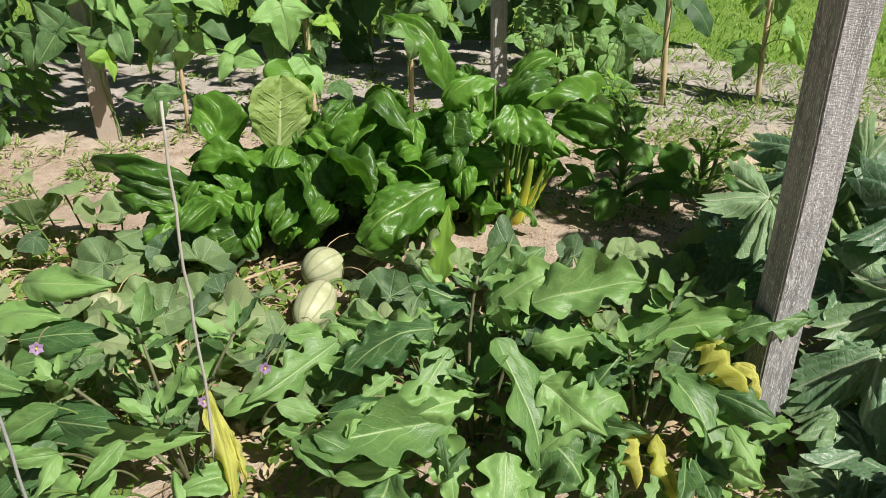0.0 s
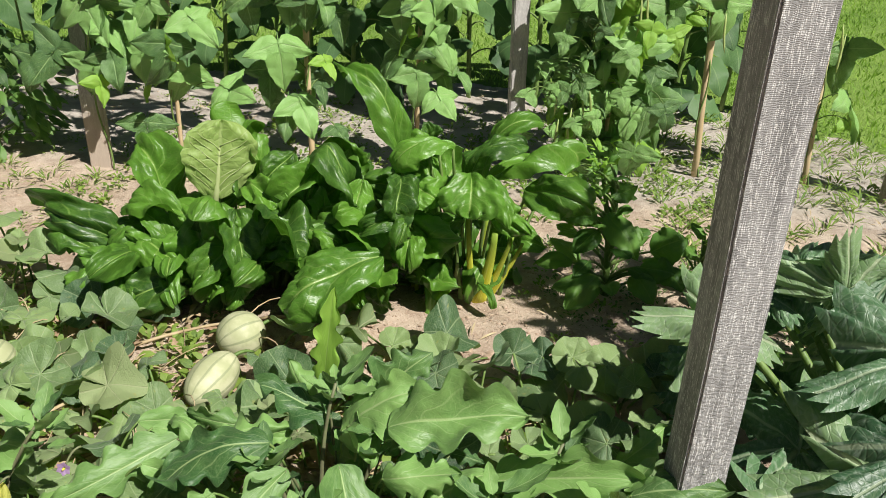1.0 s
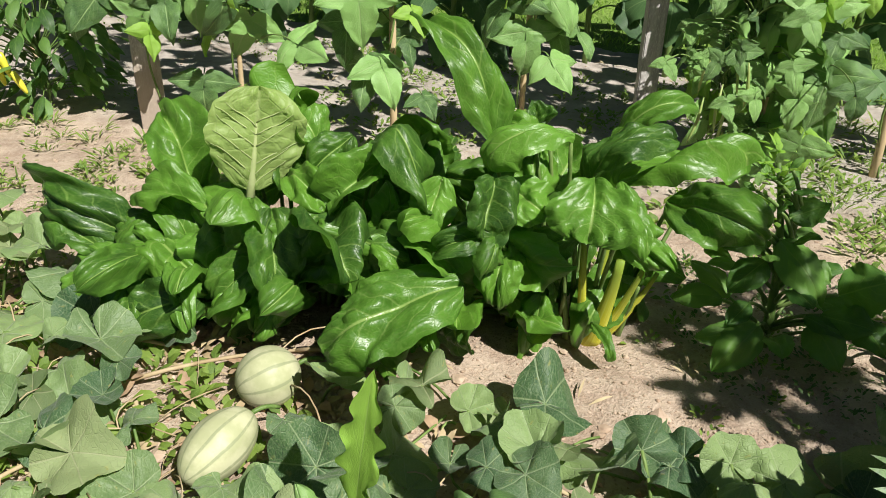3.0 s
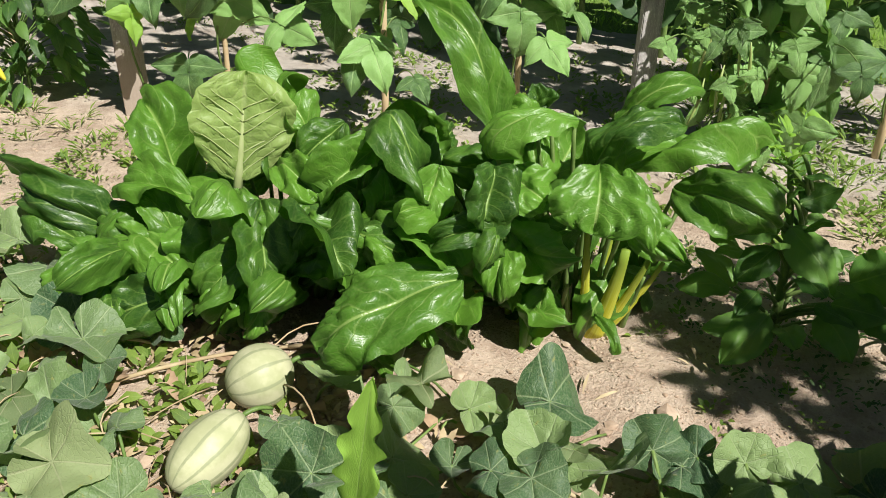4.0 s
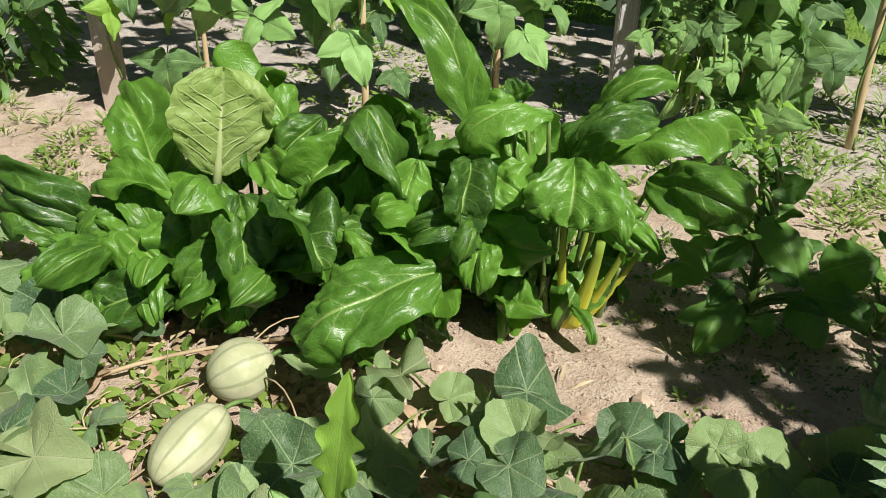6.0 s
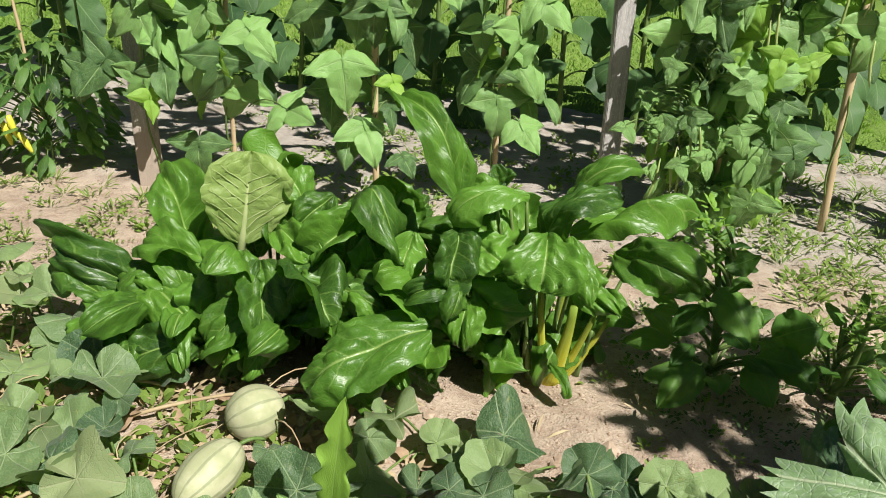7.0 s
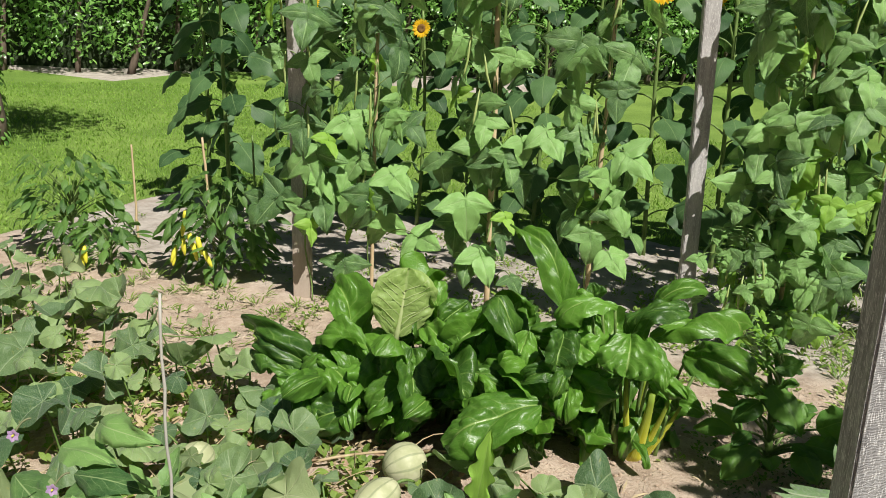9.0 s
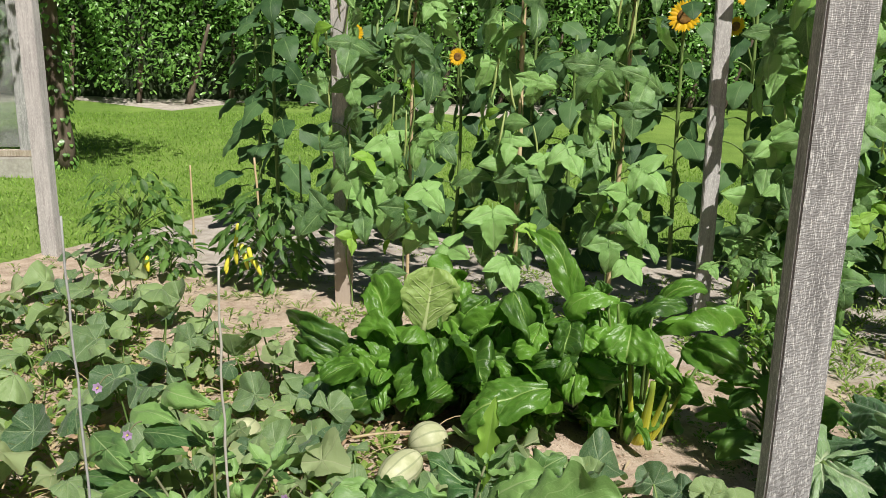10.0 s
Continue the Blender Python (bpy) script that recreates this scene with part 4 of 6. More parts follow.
aubergine_leaf((0.44, 1.42, 0.24), (0.33, 1.36, 0.22), 0.11, aubergine_right, 20, 0.20, "top")
aubergine_leaf((0.50, 1.42, 0.24), (0.56, 1.46, 0.30), 0.09, aubergine_right, 20, 0.20, "top")
aubergine_leaf((0.67, 1.58, 0.34), (0.76, 1.66, 0.39), 0.08, aubergine_right, 10, 0.30, "cam")
aubergine_leaf((-0.94, 1.62, 0.39), (-0.72, 1.58, 0.41), 0.09, aubergine_left, 20, 0.10, "top")
aubergine_leaf((-0.91, 1.50, 0.31), (-0.70, 1.50, 0.33), 0.09, aubergine_left, 20, 0.10, "top")
aubergine_leaf((-0.93, 1.48, 0.25), (-0.72, 1.46, 0.31), 0.10, aubergine_left, 20, 0.10, "top")
aubergine_leaf((-0.86, 1.40, 0.17), (-0.63, 1.34, 0.19), 0.12, aubergine_left, 20, 0.10, "top")
aubergine_leaf((-0.76, 1.36, 0.14), (-0.47, 1.32, 0.20), 0.09, aubergine_left, 20, 0.10, "top")
aubergine_leaf((-0.57, 1.50, 0.26), (-0.66, 1.54, 0.30), 0.06, aubergine_left, 20, 0.10, "top")
aubergine_leaf((-0.56, 1.50, 0.24), (-0.45, 1.48, 0.27), 0.10, aubergine_left, 20, 0.10, "top")
aubergine_leaf((-0.49, 1.42, 0.22), (-0.51, 1.44, 0.28), 0.08, aubergine_left, 10, 0.10, "top")
aubergine_leaf((-0.92, 1.34, 0.16), (-0.83, 1.26, 0.09), 0.13, aubergine_left, 20, 0.10, "top")
aubergine_leaf((-0.82, 1.28, 0.09), (-0.68, 1.22, 0.12), 0.12, aubergine_left, 20, 0.10, "top")
aubergine_leaf((-0.38, 1.30, 0.11), (-0.48, 1.26, 0.10), 0.08, aubergine_left, 20, 0.10, "top")
aubergine_leaf((-1.02, 1.56, 0.33), (-0.81, 1.54, 0.33), 0.10, aubergine_left, 15, 0.10, "top")
aubergine_leaf((-1.13, 1.50, 0.25), (-0.88, 1.42, 0.23), 0.12, aubergine_left, 15, 0.10, "top")
aubergine_leaf((-1.16, 1.42, 0.11), (-0.95, 1.34, 0.09), 0.14, aubergine_left, 15, 0.10, "top")


def aubergine_filling(plant, n, spread, high):
    root = plant.matrix_basis.translation
    for i in range(n):
        a = i * 2.4 + rnd(-0.4, 0.4)
        d = spread * math.sqrt(rnd(0.05, 1))
        p = Vector((root.x + d * math.cos(a) * 1.15, root.y + d * math.sin(a) * 0.8, high * rnd(0.15, 0.75)))
        way = Vector((math.cos(a) + rnd(-0.5, 0.5), math.sin(a) * 0.8 + rnd(-0.5, 0.4), rnd(-0.7, 0.25))).normalized()
        size = rnd(0.06, 0.16)
        aubergine_leaf(p, p + way * size, size * rnd(0.40, 0.54), plant, rnd(10, 50), rnd(0.05, 0.3), "top", random.random() < 0.02)


aubergine_filling(aubergine_centre, 70, 0.27, 0.36)
aubergine_filling(aubergine_right, 60, 0.24, 0.34)
aubergine_filling(aubergine_left, 64, 0.42, 0.34)


def aubergine_flower(at, face, plant, size=1.0):
    m, _ = frame_of(at, Vector(at) + Vector((0.1, 0.2, 1)), face)
    m = m @ Matrix.Diagonal((size, size, size, 1))
    petals = []
    for i in range(6):
        turn = pose(0, 0, 0, 0, 0, 60 * i) @ pose(0, 0.003, 0, 14, 0, 0)
        v, f, t = blade(0.022, 0.019, "lance", 7, 5, 30, 0.1, 0.05, 1, 0, 1, 0, 0, i)
        petals.append((np.array([turn @ Vector(p) for p in v]), f, t))
    flower = piece("flower", joined("flower", petals), LILAC, m, plant, "purple six-petalled flower")
    piece("anthers", joined("anthers", [tube([(0, 0, 0), (0, 0, 0.006), (0, 0, 0.012)], [0.004, 0.004, 0.0015], 8)]), YELLOW_STALK, m, flower)
    stalk("stalk", flower, Vector(at) + Vector((0.02, 0.03, 0.03)), at, 0.0025, 0.002, 0.01, PURPLE_STALK)


def aubergine_stem(plant, tips):
    root = plant.matrix_basis.translation
    made = [tube([Vector(p) for p in arc((0, 0, -0.02), tip, 0.03, 8, (rnd(-0.02, 0.02), 0, 0))], [0.0065 - 0.0005 * i for i in range(8)], 7) for tip in tips]
    piece("stem", joined("aubergine_stem", made), PURPLE_STALK, Matrix.Translation(root), plant)
    for tip in tips:
        for i in range(9):
            a = i * 2.4 + rnd(-0.4, 0.4)
            p = root + Vector(tip) + Vector((0.012 * math.cos(a), 0.012 * math.sin(a), 0.008 * i - 0.05))
            way = Vector((math.cos(a), math.sin(a), rnd(0.3, 1.6))).normalized()
            size = rnd(0.04, 0.10)
            m, length = frame_of(p, p + way * size, (-math.cos(a), -math.sin(a), 0.9))
            me = joined("young_leaf", [blade(length, size * 0.5, "aubergine", 13, 7, -30, -0.35, 0.08, 2.5, 0.1, 2.5, 0.02, rnd(-20, 20), i * 1.9)])
            piece("young_leaf", me, AUBERGINE, m, plant)


aubergine_stem(aubergine_centre, [(0, 0.1, 0.42), (0.1, 0.05, 0.36), (-0.1, -0.02, 0.32), (0.0, -0.1, 0.28)])
aubergine_stem(aubergine_right, [(0.05, 0.1, 0.38), (0.15, 0.02, 0.34), (-0.06, 0.0, 0.32)])
aubergine_stem(aubergine_left, [(-0.1, 0.1, 0.36), (0.12, 0.08, 0.36), (-0.25, 0.0, 0.3), (0.0, -0.1, 0.28)])


# ---- melons ----
MELON_LEAVES = [joined("melon_leaf", [round_leaf(1.0, 5, rnd(0.03, 0.09), 0.0, 0.5, 8, 72, rnd(-0.2, 0.55), rnd(0.10, 0.26), random.choice((2, 3, 3, 4)), rnd(0.1, 0.5), i * 1.9, quilt=0.06, vee=rnd(0.1, 0.5) * random.choice((1, 1, -1)), scallop=0.045)]) for i in range(24)]

MELON_OLD = [joined("old_melon_leaf", [round_leaf(1.0, 5, 0.2, 0.05, 0.5, 7, 56, rnd(-0.3, 0.5), rnd(0.15, 0.35), random.choice((2, 3, 4)), rnd(0.1, 0.6), i * 2.7)]) for i in range(5)]


def melon_plant(at, spots, label, high=0.25, broad=()):
    plant = thing("melon_plant", (at[0], at[1], 0.0), label, "melon plant", "melon plants")
    runs = []
    for x, y in spots:
        z = rnd(0.05, high)
        r = 0.042 + (0.075 if at[0] < -1 else 0.058) * random.random() ** 1.2
        g = ground_height(x, y)
        tilt = Vector((rnd(-1.1, 1.1) + 0.1, rnd(-1.1, 0.6), 1)).normalized()
        turn = Vector((rnd(-1, 1), rnd(-1, 0.6), rnd(-0.1, 0.1)))
        m, _ = frame_of((x, y, g + z), Vector((x, y, g + z)) + turn, tilt)
        if random.random() < (0.22 if at[0] == -0.6 else 0.12):
            piece("leaf", random.choice(MELON_OLD), FADED, m @ Matrix.Diagonal((r, r, r, 1)), plant, "pale drying melon leaf")
        else:
            piece("leaf", random.choice(MELON_LEAVES), MELON, m @ Matrix.Diagonal((r, r, r, 1)), plant)
        foot = Vector((x + rnd(-0.07, 0.07), y + rnd(-0.05, 0.07), g + 0.01))
        runs.append(tube(arc(foot - Vector((at[0], at[1], 0)), Vector((x - at[0], y - at[1], g + z)), 0.015, 6), [0.0035] * 6, 5))
        if random.random() < 0.4:
            far = foot + Vector((rnd(-0.3, 0.3), rnd(-0.2, 0.2), 0))
            far.z = ground_height(far.x, far.y) + 0.012
            runs.append(tube([p - Vector((at[0], at[1], 0)) for p in arc(foot, far, 0.02, 7, (rnd(-0.05, 0.05), rnd(-0.05, 0.05), 0))], [0.003] * 7, 6))
    for x, y, z, r, turn, tilt in broad:
        m, _ = frame_of((x, y, z), Vector((x, y, z)) + Vector(turn), tilt)
        piece("leaf", MELON_LEAVES[len(runs) % 20], MELON, m @ Matrix.Diagonal((r, r, r, 1)), plant)
        runs.append(tube(arc(Vector((x + 0.05 - at[0], y - 0.06 - at[1], 0.0)), Vector((x - at[0], y - at[1], z)), 0.02, 6), [0.0038] * 6, 5))
    piece("vine", joined("melon_vine", runs), STALK, Matrix.Translation((at[0], at[1], 0.0)), plant)


def scatter(n, inside, gap, x0, x1, y0, y1):
    spots = []
    for _ in range(n * 40):
        x, y = rnd(x0, x1), rnd(y0, y1)
        if inside(x, y) and all((x - a) ** 2 + (y - b) ** 2 > gap * gap for a, b in spots):
            spots.append((x, y))
            if len(spots) == n:
                break
    return spots


melon_free = lambda x, y: math.hypot(x + 0.36, y - 2.02) > 0.13 and math.hypot(x + 0.40, y - 2.25) > 0.11
melon_plant((-1.5, 2.2), scatter(180, lambda x, y: y < min(3.2, 2.42 - 0.5 * (x + 1.0)), 0.07, -3.3, -0.85, 1.3, 3.25) + [(-1.02, 2.34), (-1.12, 2.38), (-0.94, 1.95), (-1.04, 1.98), (-0.98, 2.08), (-1.0, 2.42)], "sprawling melon vine with grey-green rounded leaves")
melon_plant((-0.6, 2.1), scatter(58, lambda x, y: y < 2.42 and melon_free(x, y) and not (-0.62 < x < -0.2 and y > 2.02), 0.066, -0.9, -0.15, 1.5, 2.45) + [(-0.26, 1.90), (-0.36, 1.86), (-0.20, 1.97), (-0.24, 2.12)], "melon vine with wilting leaves round its ripening fruits", 0.13)
melon_plant((0.3, 2.0), scatter(76, lambda x, y: melon_free(x, y) and y > 1.72 and y < 2.36 - 0.1 * x and math.hypot(x - 0.795, y - 1.535) > 0.13, 0.06, -0.15, 1.0, 1.2, 2.36), "melon vine running along the bare soil strip", 0.15, [
    (0.60, 2.25, 0.14, 0.062, (-0.5, 0.3, 0.5), (0.3, -0.9, 0.7)), (0.69, 2.23, 0.14, 0.085, (1, 0.1, 0.2), (0.1, -0.6, 1)), (0.52, 2.25, 0.13, 0.06, (-1, -0.2, -0.3), (-0.1, -0.5, 1)),
    (0.44, 2.22, 0.15, 0.07, (0.2, 0.5, 0.8), (0.5, -0.9, 0.5)), (0.82, 2.24, 0.13, 0.06, (0.4, -0.5, 0.2), (0.2, -0.6, 1))])


def melon_material():
    n = Net("melon_rind")
    here = n.coords("Object")
    p = n.node("SeparateXYZ", Vector=here)
    turn = n.math("MULTIPLY", n.math("ARCTAN2", p.outputs[0], p.outputs[2]), 10 / 6.2832)
    wob = n.math("MULTIPLY", n.noise(here, 18.0, 3), 0.25)
    cell = n.math("ABSOLUTE", n.math("SUBTRACT", n.math("FRACT", n.math("ADD", turn, wob)), 0.62))
    skin = n.mix(n.ramp(n.noise(here, 25.0, 5), 0.35, 0.7), (0.37, 0.39, 0.22), (0.50, 0.505, 0.32))
    stripe = n.math("MULTIPLY", n.ramp(cell, 0.13, 0.05), n.ramp(n.noise(here, 60.0, 3), 0.3, 0.5, 0.6, 1.0))
    colour = n.mix(n.math("MULTIPLY", stripe, 0.75), skin, (0.23, 0.26, 0.145))
    face = n.node("BsdfPrincipled", **{"Base Color": colour, "Roughness": 0.5, "Specular IOR Level": 0.35, "Normal": n.bump(n.noise(here, 120.0, 3), 0.15, 0.002)})
    return n.finish(face.outputs[0])


RIND = melon_material()


def melon(at, r, length, m, label):
    bm = bmesh.new()
    bmesh.ops.create_uvsphere(bm, u_segments=60, v_segments=28, radius=1.0)
    for v in bm.verts:
        x, z, y = v.co.x, v.co.y, v.co.z
        phi = math.atan2(x, z)
        rib = 1 + 0.022 * abs(math.sin(phi * 5 - 0.38)) * (1 - y * y)
        v.co = Vector((x * r * rib, y * length / 2, z * r * rib))
    bmesh.ops.recalc_face_normals(bm, faces=bm.faces)
    me = bpy.data.meshes.new("melon")
    bm.to_mesh(me)
    bm.free()
    me.polygons.foreach_set("use_smooth", [True] * len(me.polygons))
    fruit = thing("melon", at, label, "melon", "melons")
    piece("rind", me, RIND, Matrix.Translation(at) @ m, fruit)
    end = Matrix.Translation(at) @ m @ Vector((0, length / 2 - 0.004, 0))
    stalk("stalk", fruit, end, end + Vector((0.04, 0.05, -0.01)), 0.006, 0.004, 0.01, STALK)


melon((-0.35, 2.05, 0.066), 0.059, 0.185, pose(0, 0, 0, 14, 0, -17), "pale green ripening melon with darker stripes on the soil")
melon((-0.36, 2.27, 0.072), 0.068, 0.145, pose(0, 0, 0, 10, 20, -40), "pale striped melon lying on the soil in its vine")
melon((-1.06, 2.42, 0.055), 0.058, 0.13, pose(0, 0, 0, 5, 30, 60), "pale melon half hidden under its leaves")
melon((-0.98, 2.02, 0.055), 0.058, 0.13, pose(0, 0, 0, 10, 50, 20), "pale cream melon among the vine leaves")


# ---- courgette ----
MARROW_LEAVES = [joined("courgette_leaf", [round_leaf(1.0, 5, 0.62, 0.26, 0.45, 9, 170, rnd(0.0, 0.2), rnd(0.1, 0.2), 4, rnd(0.2, 0.5), i * 2.3, 0.05, 0.07, bay=1.8)]) for i in range(6)]
courgette = thing("courgette_plant", (1.28, 1.72, 0.0), "courgette plant with large jagged silver-mottled leaves", "courgette plant")


def courgette_leaf(at, r, out, up, material=None):
    m, _ = frame_of(at, Vector(at) + Vector(out), up)
    leaf = piece("leaf", random.choice(MARROW_LEAVES), material or MARROW, m @ Matrix.Diagonal((r, r, r, 1)), courgette)
    stalk("stalk", leaf, (1.28 + 0.1 * (at[0] - 1.28), 1.72 + 0.1 * (at[1] - 1.72), 0.03), at, 0.010, 0.007, 0.06, STALK, sides=8)


courgette_leaf((0.87, 1.89, 0.50), 0.165, (-1, 0.05, 0.0), (0.35, -0.45, 1), PALE_MARROW)
courgette_leaf((0.99, 2.02, 0.50), 0.12, (-1, 0.3, 0.0), (0.25, -0.4, 1))
courgette_leaf((0.95, 2.10, 0.30), 0.14, (-1, 0.1, -0.1), (-0.1, -0.3, 1))
courgette_leaf((0.95, 2.38, 0.13), 0.16, (-1, 0.1, -0.15), (0.1, -0.3, 1))
courgette_leaf((1.02, 1.50, 0.30), 0.20, (-1, -0.1, -0.3), (-0.3, -0.5, 1))
# Tall leaves added out of view to shade the low leaves by the post.
for x, y, z in ((1.38, 1.12, 0.52), (1.52, 1.28, 0.56), (1.26, 0.92, 0.50), (1.60, 1.02, 0.55), (1.42, 0.82, 0.50), (1.66, 1.45, 0.55), (1.16, 1.02, 0.40)):
    courgette_leaf((x, y, z), rnd(0.17, 0.21), (rnd(-0.6, 0.6), -1, -0.1), (0.25, -0.3, 1))
for x, y, z in ((1.0, 1.25, 0.16), (1.22, 1.32, 0.2), (1.12, 1.42, 0.26), (0.98, 1.38, 0.12), (0.95, 1.48, 0.16), (1.1, 1.55, 0.24), (0.9, 1.30, 0.08), (1.2, 1.48, 0.14)):
    courgette_leaf((x, y, z), rnd(0.13, 0.17), (rnd(-0.6, 0.6), -1, -0.1), (rnd(-0.3, 0.3), rnd(-0.3, 0.2), 1))
courgette_leaf((1.18, 1.74, 0.54), 0.19, (-0.9, -0.4, -0.1), (0.1, -0.4, 1))
courgette_leaf((1.13, 1.60, 0.37), 0.23, (-1, -0.2, -0.15), (0.1, -0.5, 0.9))
courgette_leaf((1.12, 1.96, 0.56), 0.15, (-0.2, -0.3, 1), (0.2, -0.9, 0.2), PALE_MARROW)
# Upper leaves added to throw shade on the soil towards the beets.
for x, y, z, r, out in ((1.06, 2.08, 0.55, 0.19, (-0.7, 0.7, 0.0)), (1.22, 2.00, 0.58, 0.19, (0.2, 1, 0.0)), (1.38, 1.98, 0.56, 0.19, (0.8, 0.6, 0.0))):
    courgette_leaf((x, y, z), r, out, (-0.1, -0.4, 1))
for x, y, z in ((1.10, 2.12, 0.42), (1.26, 2.05, 0.5)):
    courgette_leaf((x, y, z), rnd(0.16, 0.2), (rnd(-1, 0.4), rnd(0.1, 1), -0.1), (rnd(-0.3, 0.3), rnd(-0.5, 0.1), 1))
for i in range(15):
    a = i * 2.4 + 0.4
    d = 0.14 + 0.03 * i
    if math.sin(a) * d < -0.22:
        continue
    courgette_leaf((1.36 + d * math.cos(a) * 0.8, 1.74 + d * math.sin(a), 0.46 - 0.014 * i + rnd(-0.04, 0.04)), rnd(0.15, 0.21), (math.cos(a), math.sin(a), -0.15), (0.35 * math.cos(a), 0.35 * math.sin(a) - 0.25, 1))


def courgette_flower(at, face):
    """A half-open trumpet of five pointed orange petals."""
    m, _ = frame_of(at, Vector(at) + Vector((0, 0.2, 1)), face)
    petals = []
    for i in range(5):
        turn = pose(0, 0, 0, 0, 0, 72 * i) @ pose(0, 0.008, 0, 48, 0, 0)
        v, f, t = blade(0.075, 0.038, "lance", 11, 7, -35, -0.5, 0.08, 2, 0, 1, 0.02, 0, i)
        petals.append((np.array([turn @ Vector(p) for p in v]), f, t))
    flower = piece("flower", joined("courgette_flower", petals), BLOSSOM, m, courgette, "orange trumpet-shaped courgette flower")
    stalk("stalk", flower, (at[0] + 0.1, at[1] + 0.1, at[2] - 0.12), at, 0.006, 0.005, 0.01, STALK)


BLOSSOM = plain_material("courgette_blossom", (0.72, 0.36, 0.01), (0.85, 0.52, 0.03), 0.55, 40, (1, 1, 1), 0.3, 0.002, thin=0.3)
courgette_flower((1.06, 1.45, 0.36), (-0.3, -0.8, 0.5))


# ---- beets going to seed ----
def beet_leaf(plant, a, b, width, bend=35, fold=0.15, normal=(0.1, -0.7, 0.7), foot=None):
    leaf_count[0] += 1
    m, length = frame_of(a, b, normal)
    leaf = piece("leaf", joined("beet_leaf", [soft_blade(length * 0.95, width * 0.82, oval(rnd(0.4, 0.52), 0.62), 24, 15, bend * 1.2, 1.4, fold, 5, 0.5, 0.03, ruffle=0.05, warp=0.07, twist=rnd(-20, 20), curl=rnd(0, 40), seed=leaf_count[0] * 1.3)]), SPINACH, m, plant)
    root = plant.matrix_basis.translation
    stalk("stalk", leaf, foot or (root.x, root.y, max(0.02, a[2] - 0.08)), a, 0.006, 0.004, 0.01, STALK)


def beet(at, top, n, label):
    plant = thing("beet_plant", (at[0], at[1], 0.0), label, "beet plant", "beets going to seed")
    way = Vector(top) - Vector((at[0], at[1], 0))
    piece("stem", joined("beet_stem", [tube(arc((0, 0, -0.01), way, 0, 8, (0.02, 0, 0)), [0.014 - 0.0012 * i for i in range(8)], 8)]), STALK, Matrix.Translation((at[0], at[1], 0)), plant)
    for i in range(n):
        f = 0.15 + 0.85 * i / n
        a = i * 2.4
        p = Vector((at[0], at[1], 0)) + way * f + Vector((math.cos(a), math.sin(a), 0)) * (0.03 + 0.10 * (1 - f))
        size = (0.145 - 0.10 * f) * rnd(0.7, 1.2)
        q = p + Vector((math.cos(a), math.sin(a), rnd(-0.8, 0.1) + f)).normalized() * size
        beet_leaf(plant, p, q, size * 0.62, normal=(0.4 * math.cos(a), 0.4 * math.sin(a) - 0.4, 1))
    tips = []
    for i in range(60):
        f, a = rnd(0.72, 1.08), i * 2.4
        p = way * f + Vector((math.cos(a), math.sin(a), 0)) * rnd(0.004, 0.035)
        m, _ = frame_of(p, p + Vector((math.cos(a), math.sin(a), rnd(-0.2, 1.2))), (0.5 * math.cos(a), 0.5 * math.sin(a), 1))
        v, fs, t = blade(rnd(0.015, 0.04), rnd(0.008, 0.018), "lance", 7, 5, 40, 0.3, 0.05, 1.5, 0, 1, 0, 0, i)
        tips.append((np.array([m @ Vector(c) for c in v]), fs, t))
    piece("seed_spike", joined("seed_spike", tips), YOUNG, Matrix.Translation((at[0], at[1], 0)), plant, "pale green budding seed spike")["kind"] = "stuff"
    return plant


seeding = beet((0.71, 2.88), (0.64, 2.88, 0.50), 30, "beet going to seed with a leafy green stem")
beet((1.02, 2.92), (1.06, 2.9, 0.30), 20, "leafy green beet plant in the shade")
beet((1.18, 2.72), (1.2, 2.7, 0.22), 16, "low leafy beet beside the courgette")
beet_leaf(seeding, (0.68, 2.84, 0.33), (0.79, 2.78, 0.20), 0.12)
beet_leaf(seeding, (0.65, 2.84, 0.33), (0.54, 2.74, 0.33), 0.10)
beet_leaf(seeding, (0.69, 2.86, 0.38), (0.77, 2.88, 0.42), 0.09)
beet_leaf(seeding, (0.66, 2.84, 0.27), (0.58, 2.76, 0.21), 0.10)
beet_leaf(seeding, (0.65, 2.74, 0.12), (0.52, 2.68, 0.12), 0.08)
beet_leaf(seeding, (0.67, 2.76, 0.14), (0.57, 2.62, 0.07), 0.12)
beet_leaf(seeding, (0.84, 2.86, 0.20), (0.95, 2.86, 0.26), 0.17)
beet_leaf(seeding, (0.81, 2.84, 0.15), (0.92, 2.78, 0.16), 0.12)
beet_leaf(seeding, (0.88, 2.84, 0.15), (0.95, 2.74, 0.12), 0.11)
beet_leaf(seeding, (0.79, 2.82, 0.13), (0.86, 2.70, 0.08), 0.11)
beet_leaf(seeding, (0.73, 2.84, 0.27), (0.81, 2.80, 0.26), 0.10)
beet_leaf(seeding, (0.60, 2.86, 0.35), (0.59, 2.88, 0.39), 0.08)


